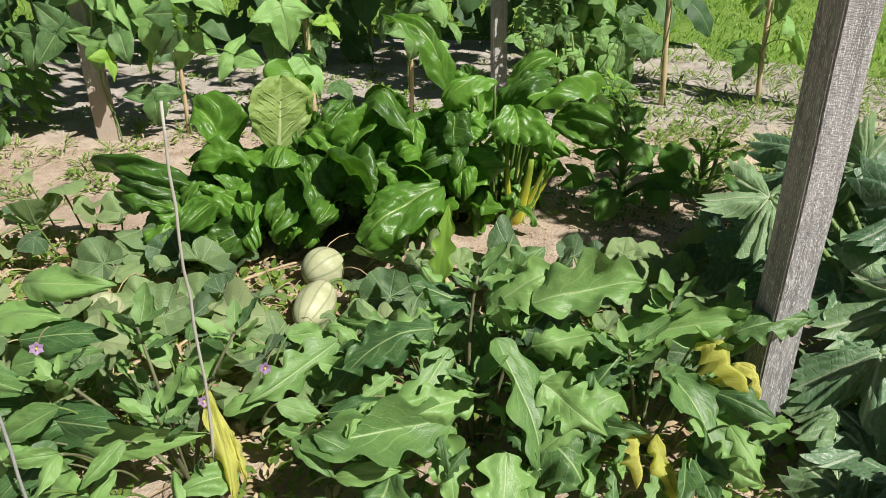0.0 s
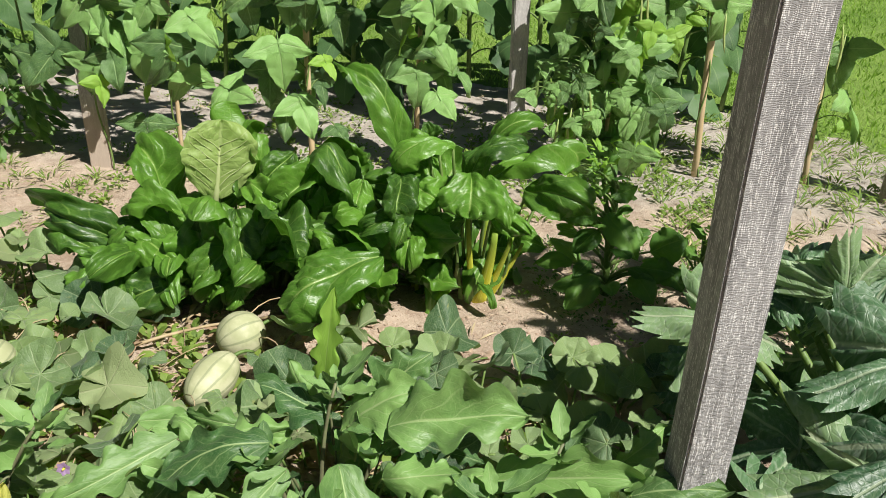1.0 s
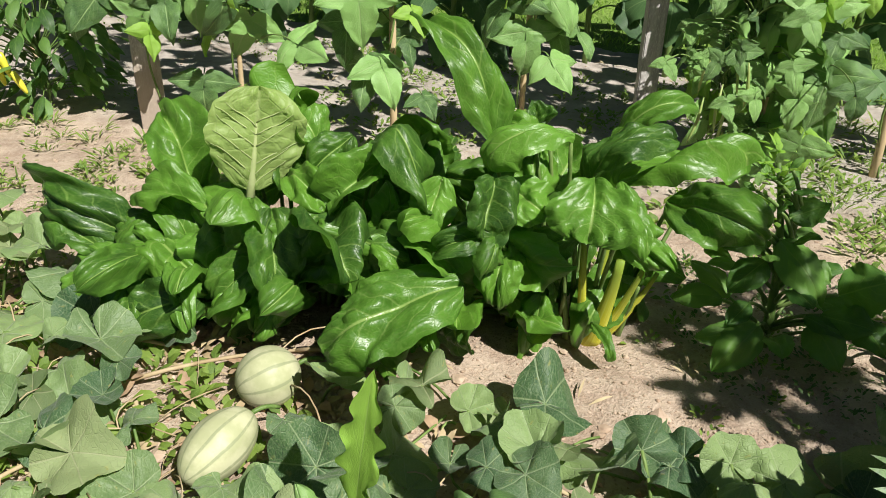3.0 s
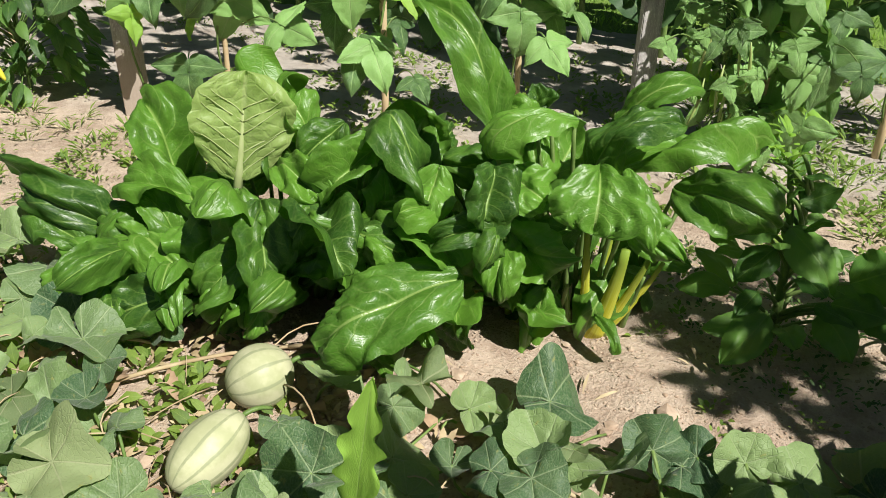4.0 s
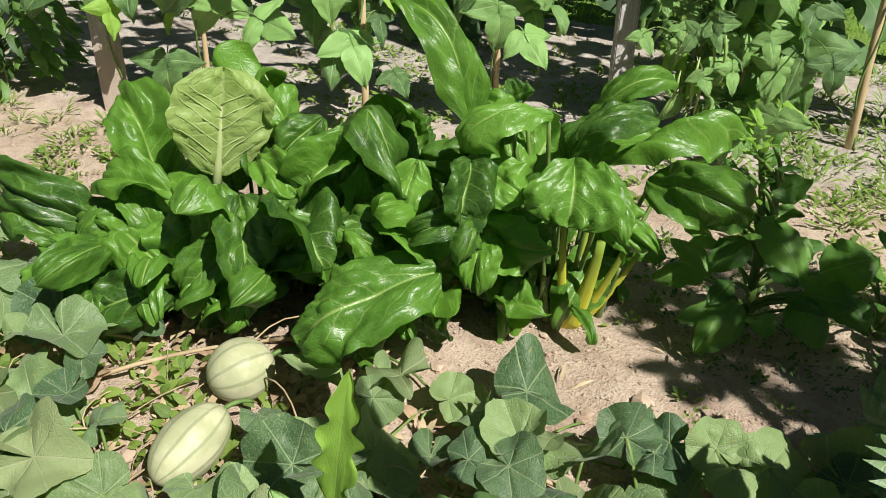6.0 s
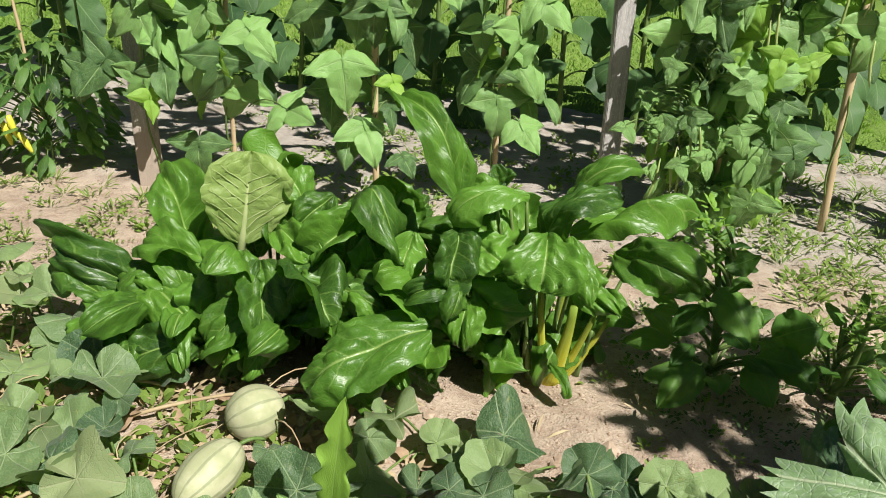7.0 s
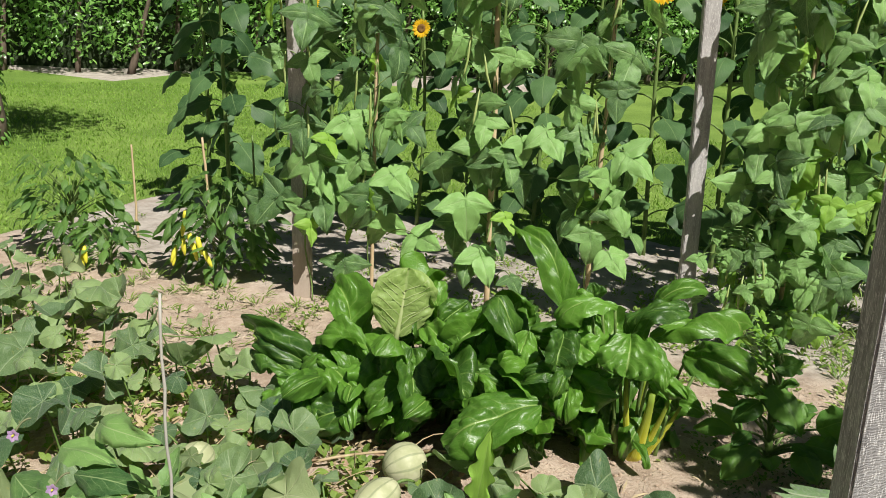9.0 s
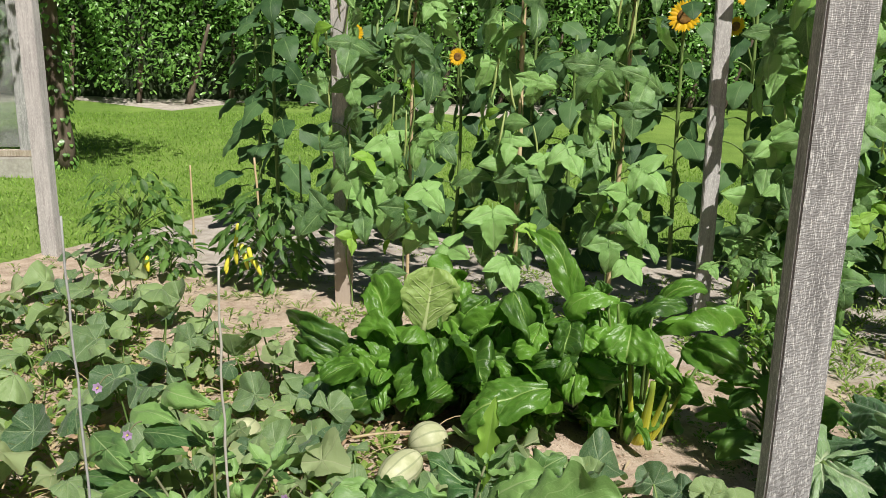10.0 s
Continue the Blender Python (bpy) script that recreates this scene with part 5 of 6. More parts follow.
# ---- climbing beans ----
def bean_leaf(k):
    """Three leaflets in one hanging leaf, main one along +y, face +z."""
    made = []
    for side, size in ((0, 0.92), (-1, 0.86), (1, 0.86)):
        own = k * 1.3 + side
        v, f, t = soft_blade(size, (0.88 if side == 0 else 0.80) * size, SHAPES["bean"], 19, 13, 26 + 22 * math.sin(own * 2.1), 1.3, 0.12 + 0.2 * math.sin(own * 2.7), 5, 0.5, 0.02, 0, 1, 0.022, 0.035, 12 * math.sin(own * 1.7), 15, own, 0.08)
        turn = Matrix.Rotation(radians((-84 - 14 * math.sin(k * 1.9)) * side), 4, "Z") @ Matrix.Rotation(radians(-16 - 22 * math.sin(k * 3.3 + 2 * side)), 4, "X")
        turn = Matrix.Translation((0.04 * side, 0.24 if side == 0 else 0.0, 0)) @ turn
        made.append((np.array([turn @ Vector(p) for p in v]), f, t))
    made.append(tube([(0, -0.3, -0.12), (0, -0.1, 0.0), (0, 0.24, 0.0)], [0.018, 0.016, 0.012], 5))
    return joined("bean_leaf", made)


BEAN_LEAVES = [bean_leaf(i) for i in range(18)]
YOUNG_BEAN_LEAVES = [bean_leaf(i + 0.4) for i in range(4)]
POD_GREEN = plain_material("bean_pod", (0.26, 0.36, 0.10), (0.44, 0.52, 0.20), 0.5, 40, (6, 6, 1), 0.2, 0.001, thin=0.15)
POD = joined("bean_pod", [tube([(0, 0, 0), (0.004, 0, -0.04), (0.008, 0, -0.09), (0.004, 0, -0.14), (0.0, 0, -0.17)], [0.002, 0.005, 0.006, 0.005, 0.001], 6)])


def bean_vine(at, tip, n, spread, low, label, size=(0.115, 0.20), pods=8):
    base = Vector((at[0], at[1], ground_height(at[0], at[1]) - 0.02))
    plant = thing("bean_vine", base, label, "bean plant", "climbing bean plants")
    line = Vector(tip) - base
    # Tall vines get an unseen top that shades the sunflowers behind.
    if tip[2] > 1.8:
        line, n = line * 1.3, int(n * 1.2)
    wind = []
    for i in range(60):
        f = i / 59
        a = f * 30
        wind.append(line * f + Vector((0.018 * math.cos(a), 0.018 * math.sin(a), 0)))
    stem = [tube(wind, [0.0045] * 60, 5)]
    for i in range(n):
        f = low + (1 - low) * (i + rnd(0, 1)) / n
        p = line * f
        a = rnd(0, 2 * math.pi)
        d = spread * math.sqrt(rnd(0.08, 1))
        q = p + Vector((d * math.cos(a), d * 0.7 * math.sin(a) - 0.03, rnd(0.0, 0.1)))
        normal = Vector((rnd(-0.9, 1.1) + 0.4 * math.cos(a), -0.75 + rnd(-0.3, 0.8) + 0.3 * math.sin(a), rnd(-0.1, 1.2)))
        down = Vector((rnd(-0.55, 0.55) + 0.25 * math.cos(a), rnd(-0.5, 0.0), -1))
        m, _ = frame_of(base + q, base + q + down, normal)
        s = rnd(*size) * (0.75 if f > 0.93 else 1.0)
        if random.random() < 0.10:
            leaf = piece("young_leaf", random.choice(YOUNG_BEAN_LEAVES), YOUNG, m @ Matrix.Diagonal((0.7 * s, 0.7 * s, 0.7 * s, 1)), plant, "fresh yellow-green leaf")
        else:
            leaf = piece("leaf", random.choice(BEAN_LEAVES), BEAN, m @ Matrix.Diagonal((s, s, s, 1)), plant)
        stalk("leaf_stalk", leaf, base + p, base + q, 0.003, 0.0022, 0.03, STALK, sides=5)
    piece("stem", joined("bean_stem", stem), STALK, Matrix.Translation(base), plant)
    for i in range(pods):
        q = base + line * rnd(max(low, 0.25), 0.7) + Vector((rnd(-0.10, 0.10), rnd(-0.16, -0.02), 0))
        piece("pod", POD, POD_GREEN, Matrix.Translation(q) @ pose(0, 0, 0, rnd(-12, 12), rnd(-12, 12), rnd(0, 360)), plant)


bean_vine((-1.60, 3.66), (-1.60, 3.66, 2.1), 32, 0.2, 0.15, "climbing bean winding up the timber post")
bean_vine((-1.28, 3.74), (-1.22, 3.72, 2.0), 32, 0.2, 0.15, "climbing bean with broad green leaves on a cane")
bean_vine((-0.66, 3.84), (-0.69, 3.84, 2.05), 32, 0.21, 0.13, "climbing bean with broad green leaves on a cane")
bean_vine((-0.18, 3.95), (-0.12, 3.93, 2.05), 30, 0.20, 0.15, "climbing bean with broad green leaves on a cane")
bean_vine((0.66, 4.12), (0.68, 4.15, 2.1), 80, 0.25, 0.03, "dense bushy climbing bean hiding its cane")
bean_vine((0.50, 4.02), (0.62, 4.05, 0.75), 60, 0.26, 0.05, "low bushy bean with many small leaves", (0.055, 0.085))
bean_vine((0.84, 4.12), (0.82, 4.15, 1.9), 50, 0.18, 0.03, "dense climbing bean with drooping leaves")
bean_vine((1.18, 4.25), (1.05, 4.23, 1.95), 22, 0.17, 0.3, "climbing bean on a hazel cane")
bean_vine((1.71, 4.28), (1.58, 4.28, 1.85), 24, 0.18, 0.1, "young climbing bean with pale leaves")

# Two vines added out of view to cast shade over the beets.
bean_vine((2.03, 1.80), (2.02, 1.81, 1.82), 66, 0.24, 0.45, "unseen bean vine added to shade the beets", (0.10, 0.15), 0)
bean_vine((2.08, 2.14), (2.07, 2.15, 1.82), 24, 0.22, 0.40, "unseen bean vine added to shade the beets", (0.10, 0.15), 0)
# Canes added for these unseen vines.
cane((2.08, 2.15), (2.07, 2.16, 1.82), 0.012, "tan cane carrying a climbing bean")
cane((2.03, 1.81), (2.02, 1.82, 1.82), 0.012, "tan cane carrying a climbing bean")


def bean_spray(a, b, size):
    """One leaf with its own stem on the nearest vine."""
    plant = min((o for o in scene.objects if o.get("category") == "bean plant"), key=lambda o: abs(o.location.x - a[0]) + 0.3 * abs(o.location.y - a[1]))
    normal = Vector((rnd(0.0, 0.5), -0.8, rnd(0.3, 0.8)))
    m, _ = frame_of(a, b, normal)
    leaf = piece("leaf", random.choice(BEAN_LEAVES), BEAN, m @ Matrix.Diagonal((size, size, size, 1)), plant)
    stalk("stalk", leaf, (0.35 * a[0] + 0.65 * plant.location.x, plant.location.y, a[2] - 0.03), a, 0.003, 0.0022, 0.03, STALK)


bean_spray((-1.59, 3.60, 0.95), (-1.55, 3.55, 0.71), 0.159)
bean_spray((-1.55, 3.58, 0.51), (-1.62, 3.53, 0.22), 0.159)
bean_spray((-1.86, 3.62, 0.52), (-1.92, 3.57, 0.28), 0.159)
bean_spray((-1.47, 3.60, 0.57), (-1.41, 3.55, 0.33), 0.159)
bean_spray((-1.36, 3.66, 0.97), (-1.24, 3.61, 0.80), 0.159)
bean_spray((-1.12, 3.66, 0.73), (-0.96, 3.61, 0.60), 0.159)
bean_spray((-1.05, 3.70, 0.97), (-0.95, 3.65, 0.91), 0.132)
bean_spray((-0.62, 3.72, 0.85), (-0.58, 3.67, 0.60), 0.159)
bean_spray((-0.89, 3.74, 0.81), (-0.86, 3.69, 0.68), 0.147)
bean_spray((-0.72, 3.72, 0.37), (-0.72, 3.67, 0.19), 0.159)
bean_spray((-0.66, 3.72, 0.38), (-0.59, 3.67, 0.23), 0.159)
bean_spray((-0.39, 3.80, 0.98), (-0.31, 3.75, 0.86), 0.158)
bean_spray((-0.16, 3.86, 0.51), (-0.12, 3.81, 0.33), 0.159)
bean_spray((-0.06, 3.86, 0.42), (0.02, 3.81, 0.33), 0.134)
bean_spray((-0.10, 3.88, 0.65), (-0.00, 3.83, 0.55), 0.146)
bean_spray((-0.16, 3.88, 0.80), (-0.12, 3.83, 0.71), 0.115)
bean_spray((-0.25, 3.86, 0.95), (-0.18, 3.81, 0.88), 0.115)
bean_spray((-1.38, 3.66, 0.24), (-1.37, 3.61, 0.07), 0.159)
bean_spray((-1.30, 3.68, 0.54), (-1.31, 3.63, 0.43), 0.120)
bean_spray((-1.43, 3.66, 0.65), (-1.44, 3.61, 0.49), 0.159)
bean_spray((-0.50, 3.78, 0.93), (-0.46, 3.73, 0.83), 0.121)
bean_spray((-0.03, 3.90, 0.89), (0.10, 3.85, 0.82), 0.159)
bean_spray((-0.80, 3.74, 0.51), (-0.79, 3.69, 0.37), 0.151)
bean_spray((-1.00, 3.70, 0.42), (-0.84, 3.65, 0.38), 0.159)
bean_spray((-0.66, 3.72, 1.02), (-0.66, 3.67, 0.90), 0.131)
bean_spray((0.60, 3.95, 0.85), (0.71, 3.90, 0.71), 0.099)
bean_spray((0.76, 3.93, 0.64), (0.85, 3.88, 0.48), 0.099)
bean_spray((0.46, 3.92, 0.48), (0.49, 3.87, 0.42), 0.052)
bean_spray((0.34, 3.90, 0.45), (0.40, 3.85, 0.36), 0.072)
bean_spray((0.92, 3.70, 0.47), (1.00, 3.65, 0.17), 0.099)
bean_spray((0.77, 3.95, 1.10), (0.82, 3.90, 0.98), 0.090)
bean_spray((0.58, 3.92, 0.50), (0.64, 3.87, 0.38), 0.092)
bean_spray((0.75, 3.90, 0.48), (0.79, 3.85, 0.36), 0.086)
bean_spray((0.56, 3.85, 0.35), (0.60, 3.80, 0.25), 0.073)
bean_spray((-0.51, 3.76, 0.26), (-0.45, 3.71, 0.20), 0.100)


# ---- sunflowers ----
SUN_LEAVES = [joined("sunflower_leaf", [blade(1.0, 0.85, "heart", 13, 9, 40 + 15 * i, 0.15, 0.05, 2.0, 0.03, 5, 0.015, 10 * i - 20, i * 1.1, heart=0.12)]) for i in range(5)]
PETAL = plain_material("sunflower_petal", (0.80, 0.42, 0.01), (0.90, 0.58, 0.02), 0.55, 40, (1, 1, 1), 0.2, 0.002, thin=0.3)
DISC = plain_material("sunflower_disc", (0.10, 0.05, 0.012), (0.26, 0.14, 0.03), 0.9, 160, (1, 1, 1), 0.8, 0.004)
PETAL_MESH = joined("petal", [blade(0.058, 0.024, "lance", 7, 5, 25, 0.2, 0, 1, 0, 1, 0, 0, 0)])


def disc_mesh():
    rings = [(0.0, 0.006), (0.02, 0.008), (0.034, 0.012), (0.042, 0.006), (0.036, -0.012), (0.012, -0.02)]
    verts = [(r * math.cos(k * math.pi / 9), r * math.sin(k * math.pi / 9), z) for r, z in rings for k in range(18)]
    faces = [(i * 18 + k, i * 18 + (k + 1) % 18, (i + 1) * 18 + (k + 1) % 18, (i + 1) * 18 + k) for i in range(len(rings) - 1) for k in range(18)]
    return mesh_from("disc", verts, faces, [(v[0] * 10, v[1] * 10) for v in verts])


DISC_MESH = disc_mesh()


def flower_head(at, face, size, plant):
    m, _ = frame_of(at, Vector(at) + Vector((0, 0.2, 1)), face)
    head = piece("flower_head", DISC_MESH, DISC, m @ Matrix.Diagonal((size, size, size, 1)), plant, "brown disc ringed with yellow petals")
    for ring in range(2):
        for i in range(16):
            a = 22.5 * i + 11 * ring + rnd(-4, 4)
            turn = pose(0, 0, 0.002 * ring, 0, 0, a) @ pose(0, 0.036, 0, rnd(-5, 18), 0, 0)
            piece("petal", PETAL_MESH, PETAL, m @ Matrix.Diagonal((size, size, size, 1)) @ turn, head)


def sunflower(at, height, n, heads, label, size=(0.2, 0.3), low=0.15):
    base = Vector((at[0], at[1], ground_height(at[0], at[1]) - 0.02))
    plant = thing("sunflower", base, label, "sunflower", "sunflowers")
    lean = Vector((rnd(-0.06, 0.06), rnd(-0.06, 0.06), height))
    stem = [tube(arc((0, 0, 0), lean, 0, 14, (rnd(-0.04, 0.04), 0, 0)), [0.016 - 0.0005 * i for i in range(14)], 8)]
    for i in range(n):
        f = low + (0.97 - low) * i / n
        p = lean * f
        a = i * 2.4 + rnd(-0.3, 0.3)
        d = rnd(0.12, 0.2)
        q = p + Vector((d * math.cos(a), d * math.sin(a), rnd(0.0, 0.07)))
        out = Vector((math.cos(a), math.sin(a) - 0.2, rnd(-1.6, -0.5)))
        m, _ = frame_of(base + q, base + q + out, Vector((0.5 * math.cos(a), 0.4 * math.sin(a) - 0.9, 0.7)))
        s = rnd(*size) * (1 - 0.3 * f)
        leaf = piece("leaf", random.choice(SUN_LEAVES), SUNFLOWER, m @ Matrix.Diagonal((s, s, s, 1)), plant)
        stalk("leaf_stalk", leaf, base + p, base + q, 0.006, 0.004, 0.03, STALK, sides=5)
    for h in heads:
        tip = Vector(h) - base
        start = lean * min(0.95, max(0.5, (tip.z - 0.25) / height))
        stalk("side_stem", plant, base + start, base + tip + Vector((0, 0.02, 0)), 0.008, 0.008, 0.04, STALK)
        flower_head(h, (rnd(-0.5, 0.5), -1, rnd(-0.2, 0.6)), 1.15 if h[0] > -0.2 and h[0] < 0 else rnd(0.6, 0.8), plant)
    piece("stem", joined("sunflower_stem", stem), STALK, Matrix.Translation(base), plant)


sunflower((-3.02, 4.85), 2.3, 24, [], "tall sunflower with thick green stem and dark leaves", (0.26, 0.36), 0.25)
sunflower((-3.35, 5.0), 1.9, 34, [], "dark leafy sunflower at the lawn edge", (0.18, 0.28), 0.08)
sunflower((-2.55, 5.4), 1.7, 22, [(-2.64, 5.35, 1.58), (-2.53, 5.3, 1.37), (-2.75, 5.3, 1.40)], "sunflower with several small yellow heads")
sunflower((-1.8, 5.45), 1.6, 23, [(-1.75, 5.35, 1.42)], "branching sunflower with a yellow head")
sunflower((-1.15, 5.4), 1.9, 24, [], "leafy sunflower not yet in bloom")
sunflower((-0.55, 5.5), 1.9, 24, [], "leafy sunflower in the shade of the beans")
sunflower((-0.12, 5.45), 1.85, 24, [(-0.15, 5.35, 1.70)], "sunflower with a large open yellow head")
sunflower((0.32, 5.4), 1.9, 24, [(0.17, 5.32, 1.64), (0.22, 5.3, 1.82)], "sunflower with several yellow heads")
sunflower((0.85, 5.5), 1.9, 24, [(0.62, 5.35, 1.55)], "leafy sunflower behind the dense beans")
for x, y, h in ((-2.15, 5.25, 1.7), (-1.45, 5.6, 1.9), (-0.85, 5.25, 1.6), (0.58, 5.65, 1.9), (1.15, 5.35, 1.7), (-2.85, 5.5, 1.8)):
    sunflower((x, y), h, 32, [], "dark leafy sunflower in the second row", (0.2, 0.3), 0.06)
sunflower((1.5, 5.6), 1.8, 22, [], "leafy sunflower by the lawn")


# ---- peppers ----
PEPPER_LEAVES = [joined("pepper_leaf", [blade(1.0, 0.42, "lance", 9, 5, 30 + 15 * i, 0.25, 0.03, 1.5, 0, 1, 0, 12 * i - 15, i)]) for i in range(4)]
FRUIT = plain_material("yellow_pepper", (0.62, 0.55, 0.03), (0.74, 0.70, 0.08), 0.3, 30, (1, 1, 0.5), 0.15, 0.002, gloss=0.5)
FRUIT_MESH = joined("pepper", [tube([(0, 0, 0.004), (0, 0, 0), (0, 0, -0.03), (0.002, 0, -0.065), (0.004, 0, -0.09), (0.004, 0, -0.1)], [0.004, 0.012, 0.015, 0.013, 0.008, 0.003], 10)])


def pepper_plant(at, r, h, n, fruits, label):
    base = Vector((at[0], at[1], ground_height(at[0], at[1]) - 0.01))
    plant = thing("pepper_plant", base, label, "pepper plant", "pepper plants")
    stems = [tube([(0, 0, 0), (0.005, 0, h * 0.3), (0, 0.01, h * 0.75)], [0.008, 0.007, 0.004], 6)]
    for i in range(n):
        a, f = rnd(0, 6.283), rnd(0.15, 1)
        d = r * math.sqrt(rnd(0.1, 1)) * (0.65 + 0.35 * math.sin(f * 3.1))
        q = Vector((d * math.cos(a), d * math.sin(a), h * f))
        if i % 3 == 0:
            stems.append(tube(arc((0, 0, h * f * 0.55), q, 0.02, 5), [0.004, 0.0035, 0.003, 0.0025, 0.002], 4))
        m, _ = frame_of(base + q, base + q + Vector((math.cos(a) + rnd(-0.5, 0.5), math.sin(a) + rnd(-0.5, 0.5) - 0.2, rnd(-1.8, 0.1))), (rnd(-0.4, 0.4), rnd(-0.8, 0.1), 1))
        s = rnd(0.075, 0.13)
        piece("leaf", random.choice(PEPPER_LEAVES), PEPPER, m @ Matrix.Diagonal((s, s, s, 1)), plant)
    for i in range(fruits):
        a = rnd(-2.1, -1.2)
        q = base + Vector((0.93 * r * math.cos(a), 0.93 * r * math.sin(a), h * rnd(0.35, 0.75)))
        piece("pepper", FRUIT_MESH, FRUIT, Matrix.Translation(q) @ pose(0, 0, 0, rnd(-15, 15), rnd(-20, 20), 0), plant, "yellow pepper")
    piece("stem", joined("pepper_stem", stems), STALK, Matrix.Translation(base), plant)


pepper_plant((-2.28, 3.80), 0.31, 0.60, 230, 9, "pepper plant hung with ripe yellow peppers")
pepper_plant((-3.42, 3.78), 0.33, 0.62, 190, 0, "dark leafy pepper plant at the lawn edge")
pepper_plant((-2.93, 3.60), 0.19, 0.28, 70, 3, "small pepper plant with pale yellow fruits")


# ---- beyond the garden ----
def build_hedge():
    plant = thing("hedge", hedge_line(0.4), "tall dense laurel hedge with glossy sunlit leaves", "hedge")
    n = 60000
    f = np.random.rand(n)
    foot = np.array([tuple(hedge_line(v)) for v in f])
    g = np.array([rise(p[0], p[1]) for p in foot])
    tall = np.random.rand(n) ** 0.8
    bulge = 0.45 * np.sin(f * 61) + 0.35 * np.sin(f * 143 + 2) + 0.3 * np.sin(tall * 9 + f * 80)
    depth = np.random.rand(n) ** 1.5 * 1.1
    out = np.array([0.46, -0.89, 0.0])
    at = foot + np.outer(bulge * 0.8 - depth + 0.1, out)
    at[:, 2] = g + 0.25 + tall * 4.4
    way = np.random.normal(0, 0.6, (n, 3)) + np.array([0.2, -0.5, -0.25])
    normal = np.random.normal(0, 0.55, (n, 3)) + np.array([0.2, -0.9, 0.75])
    me = many_blades("hedge_leaves", at, way, normal, np.random.uniform(0.09, 0.17, n), np.random.uniform(0.04, 0.07, n), np.full(n, 0.06), HEDGE)
    piece("foliage", me, HEDGE, Matrix(), plant)["kind"] = "stuff"
    # Dark backing sheet: the shade inside the hedge, put into its colour.
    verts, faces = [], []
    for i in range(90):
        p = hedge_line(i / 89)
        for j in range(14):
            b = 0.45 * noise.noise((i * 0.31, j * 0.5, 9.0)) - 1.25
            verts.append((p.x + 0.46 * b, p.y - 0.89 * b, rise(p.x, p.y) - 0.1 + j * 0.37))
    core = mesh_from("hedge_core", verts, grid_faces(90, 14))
    piece("inner_growth", core, HEDGE_SHADE, Matrix(), plant, "dark backing sheet that stands for the shade inside the hedge")
    for i in range(26):
        p = hedge_line(0.02 + 0.96 * i / 26 + rnd(-0.01, 0.01))
        z = rise(p.x, p.y)
        stalk("trunk", plant, (p.x - 0.2, p.y + 0.3, z - 0.05), (p.x + rnd(-0.3, 0.3), p.y + 0.5, z + 1.6), rnd(0.04, 0.08), 0.03, 0, BARK)


# Near-black green for the backing sheet, in place of the hedge's inner shade.
HEDGE_SHADE = plain_material("hedge_inner_shade", (0.015, 0.028, 0.010), (0.035, 0.055, 0.02), 0.95, 14, (1, 1, 1), 1.0, 0.05)
build_hedge()


def build_tree():
    base = Vector((-7.15, 6.15, rise(-7.15, 6.15) - 0.05))
    tree = thing("tree", base, "dark ivy-clad tree on the lawn edge", "tree")
    pts = [Vector((0.05 * math.sin(i), 0.03 * math.cos(i * 1.3), i * 0.3)) for i in range(10)]
    limbs = [tube(pts, [0.12 - 0.006 * i for i in range(10)], 10)]
    n = 3000
    # Unseen crown, set off the trunk to drop its shade on the lawn.
    centre = np.array([1.0, -0.9, 4.2])
    clumps = np.random.normal(0, 1, (70, 3))
    clumps = clumps / np.linalg.norm(clumps, axis=1, keepdims=True) * np.random.uniform(0.5, 1.0, (70, 1)) * np.array([1.7, 0.8, 0.7]) + centre
    for c in clumps[:12]:
        limbs.append(tube(arc(pts[-1] - Vector((0, 0, 0.3)), tuple(c), 0.2, 6), [0.06, 0.05, 0.04, 0.03, 0.02, 0.01], 6))
    piece("trunk", joined("tree_trunk", limbs), BARK, Matrix.Translation(base), tree)
    at = clumps[np.random.randint(0, 70, n)] + np.random.normal(0, 0.28, (n, 3))
    at[:, 2] = np.maximum(at[:, 2], 2.35)
    me = many_blades("crown", at, np.random.normal(0, 1, (n, 3)) + np.array([0, 0, -0.4]), np.random.normal(0, 0.5, (n, 3)) + np.array([0.1, -0.3, 0.9]), np.random.uniform(0.09, 0.15, n), np.random.uniform(0.05, 0.08, n), np.full(n, 0.05), HEDGE)
    piece("crown", me, HEDGE, Matrix.Translation(base), tree)["kind"] = "stuff"
    k = 420
    a = np.random.rand(k) * 6.283
    z = np.random.rand(k) * 2.4
    at = np.stack([0.14 * np.cos(a), 0.14 * np.sin(a), z], 1)
    me = many_blades("ivy", at, np.stack([np.cos(a) * 0.5, np.sin(a) * 0.5, -np.ones(k)], 1), np.stack([np.cos(a), np.sin(a), 0.5 + 0 * a], 1), np.random.uniform(0.05, 0.09, k), np.random.uniform(0.04, 0.06, k), np.full(k, 0.05), HEDGE)
    piece("ivy", me, HEDGE, Matrix.Translation(base), tree)["kind"] = "stuff"


build_tree()


def box_mesh(name, w, d, h, bevel=0.006):
    bm = bmesh.new()
    bmesh.ops.create_cube(bm, size=1.0)
    for v in bm.verts:
        v.co = Vector((v.co.x * w, v.co.y * d, (v.co.z + 0.5) * h))
    bmesh.ops.bevel(bm, geom=list(bm.edges), offset=bevel, segments=2, affect="EDGES")
    me = bpy.data.meshes.new(name)
    bm.to_mesh(me)
    bm.free()
    return me


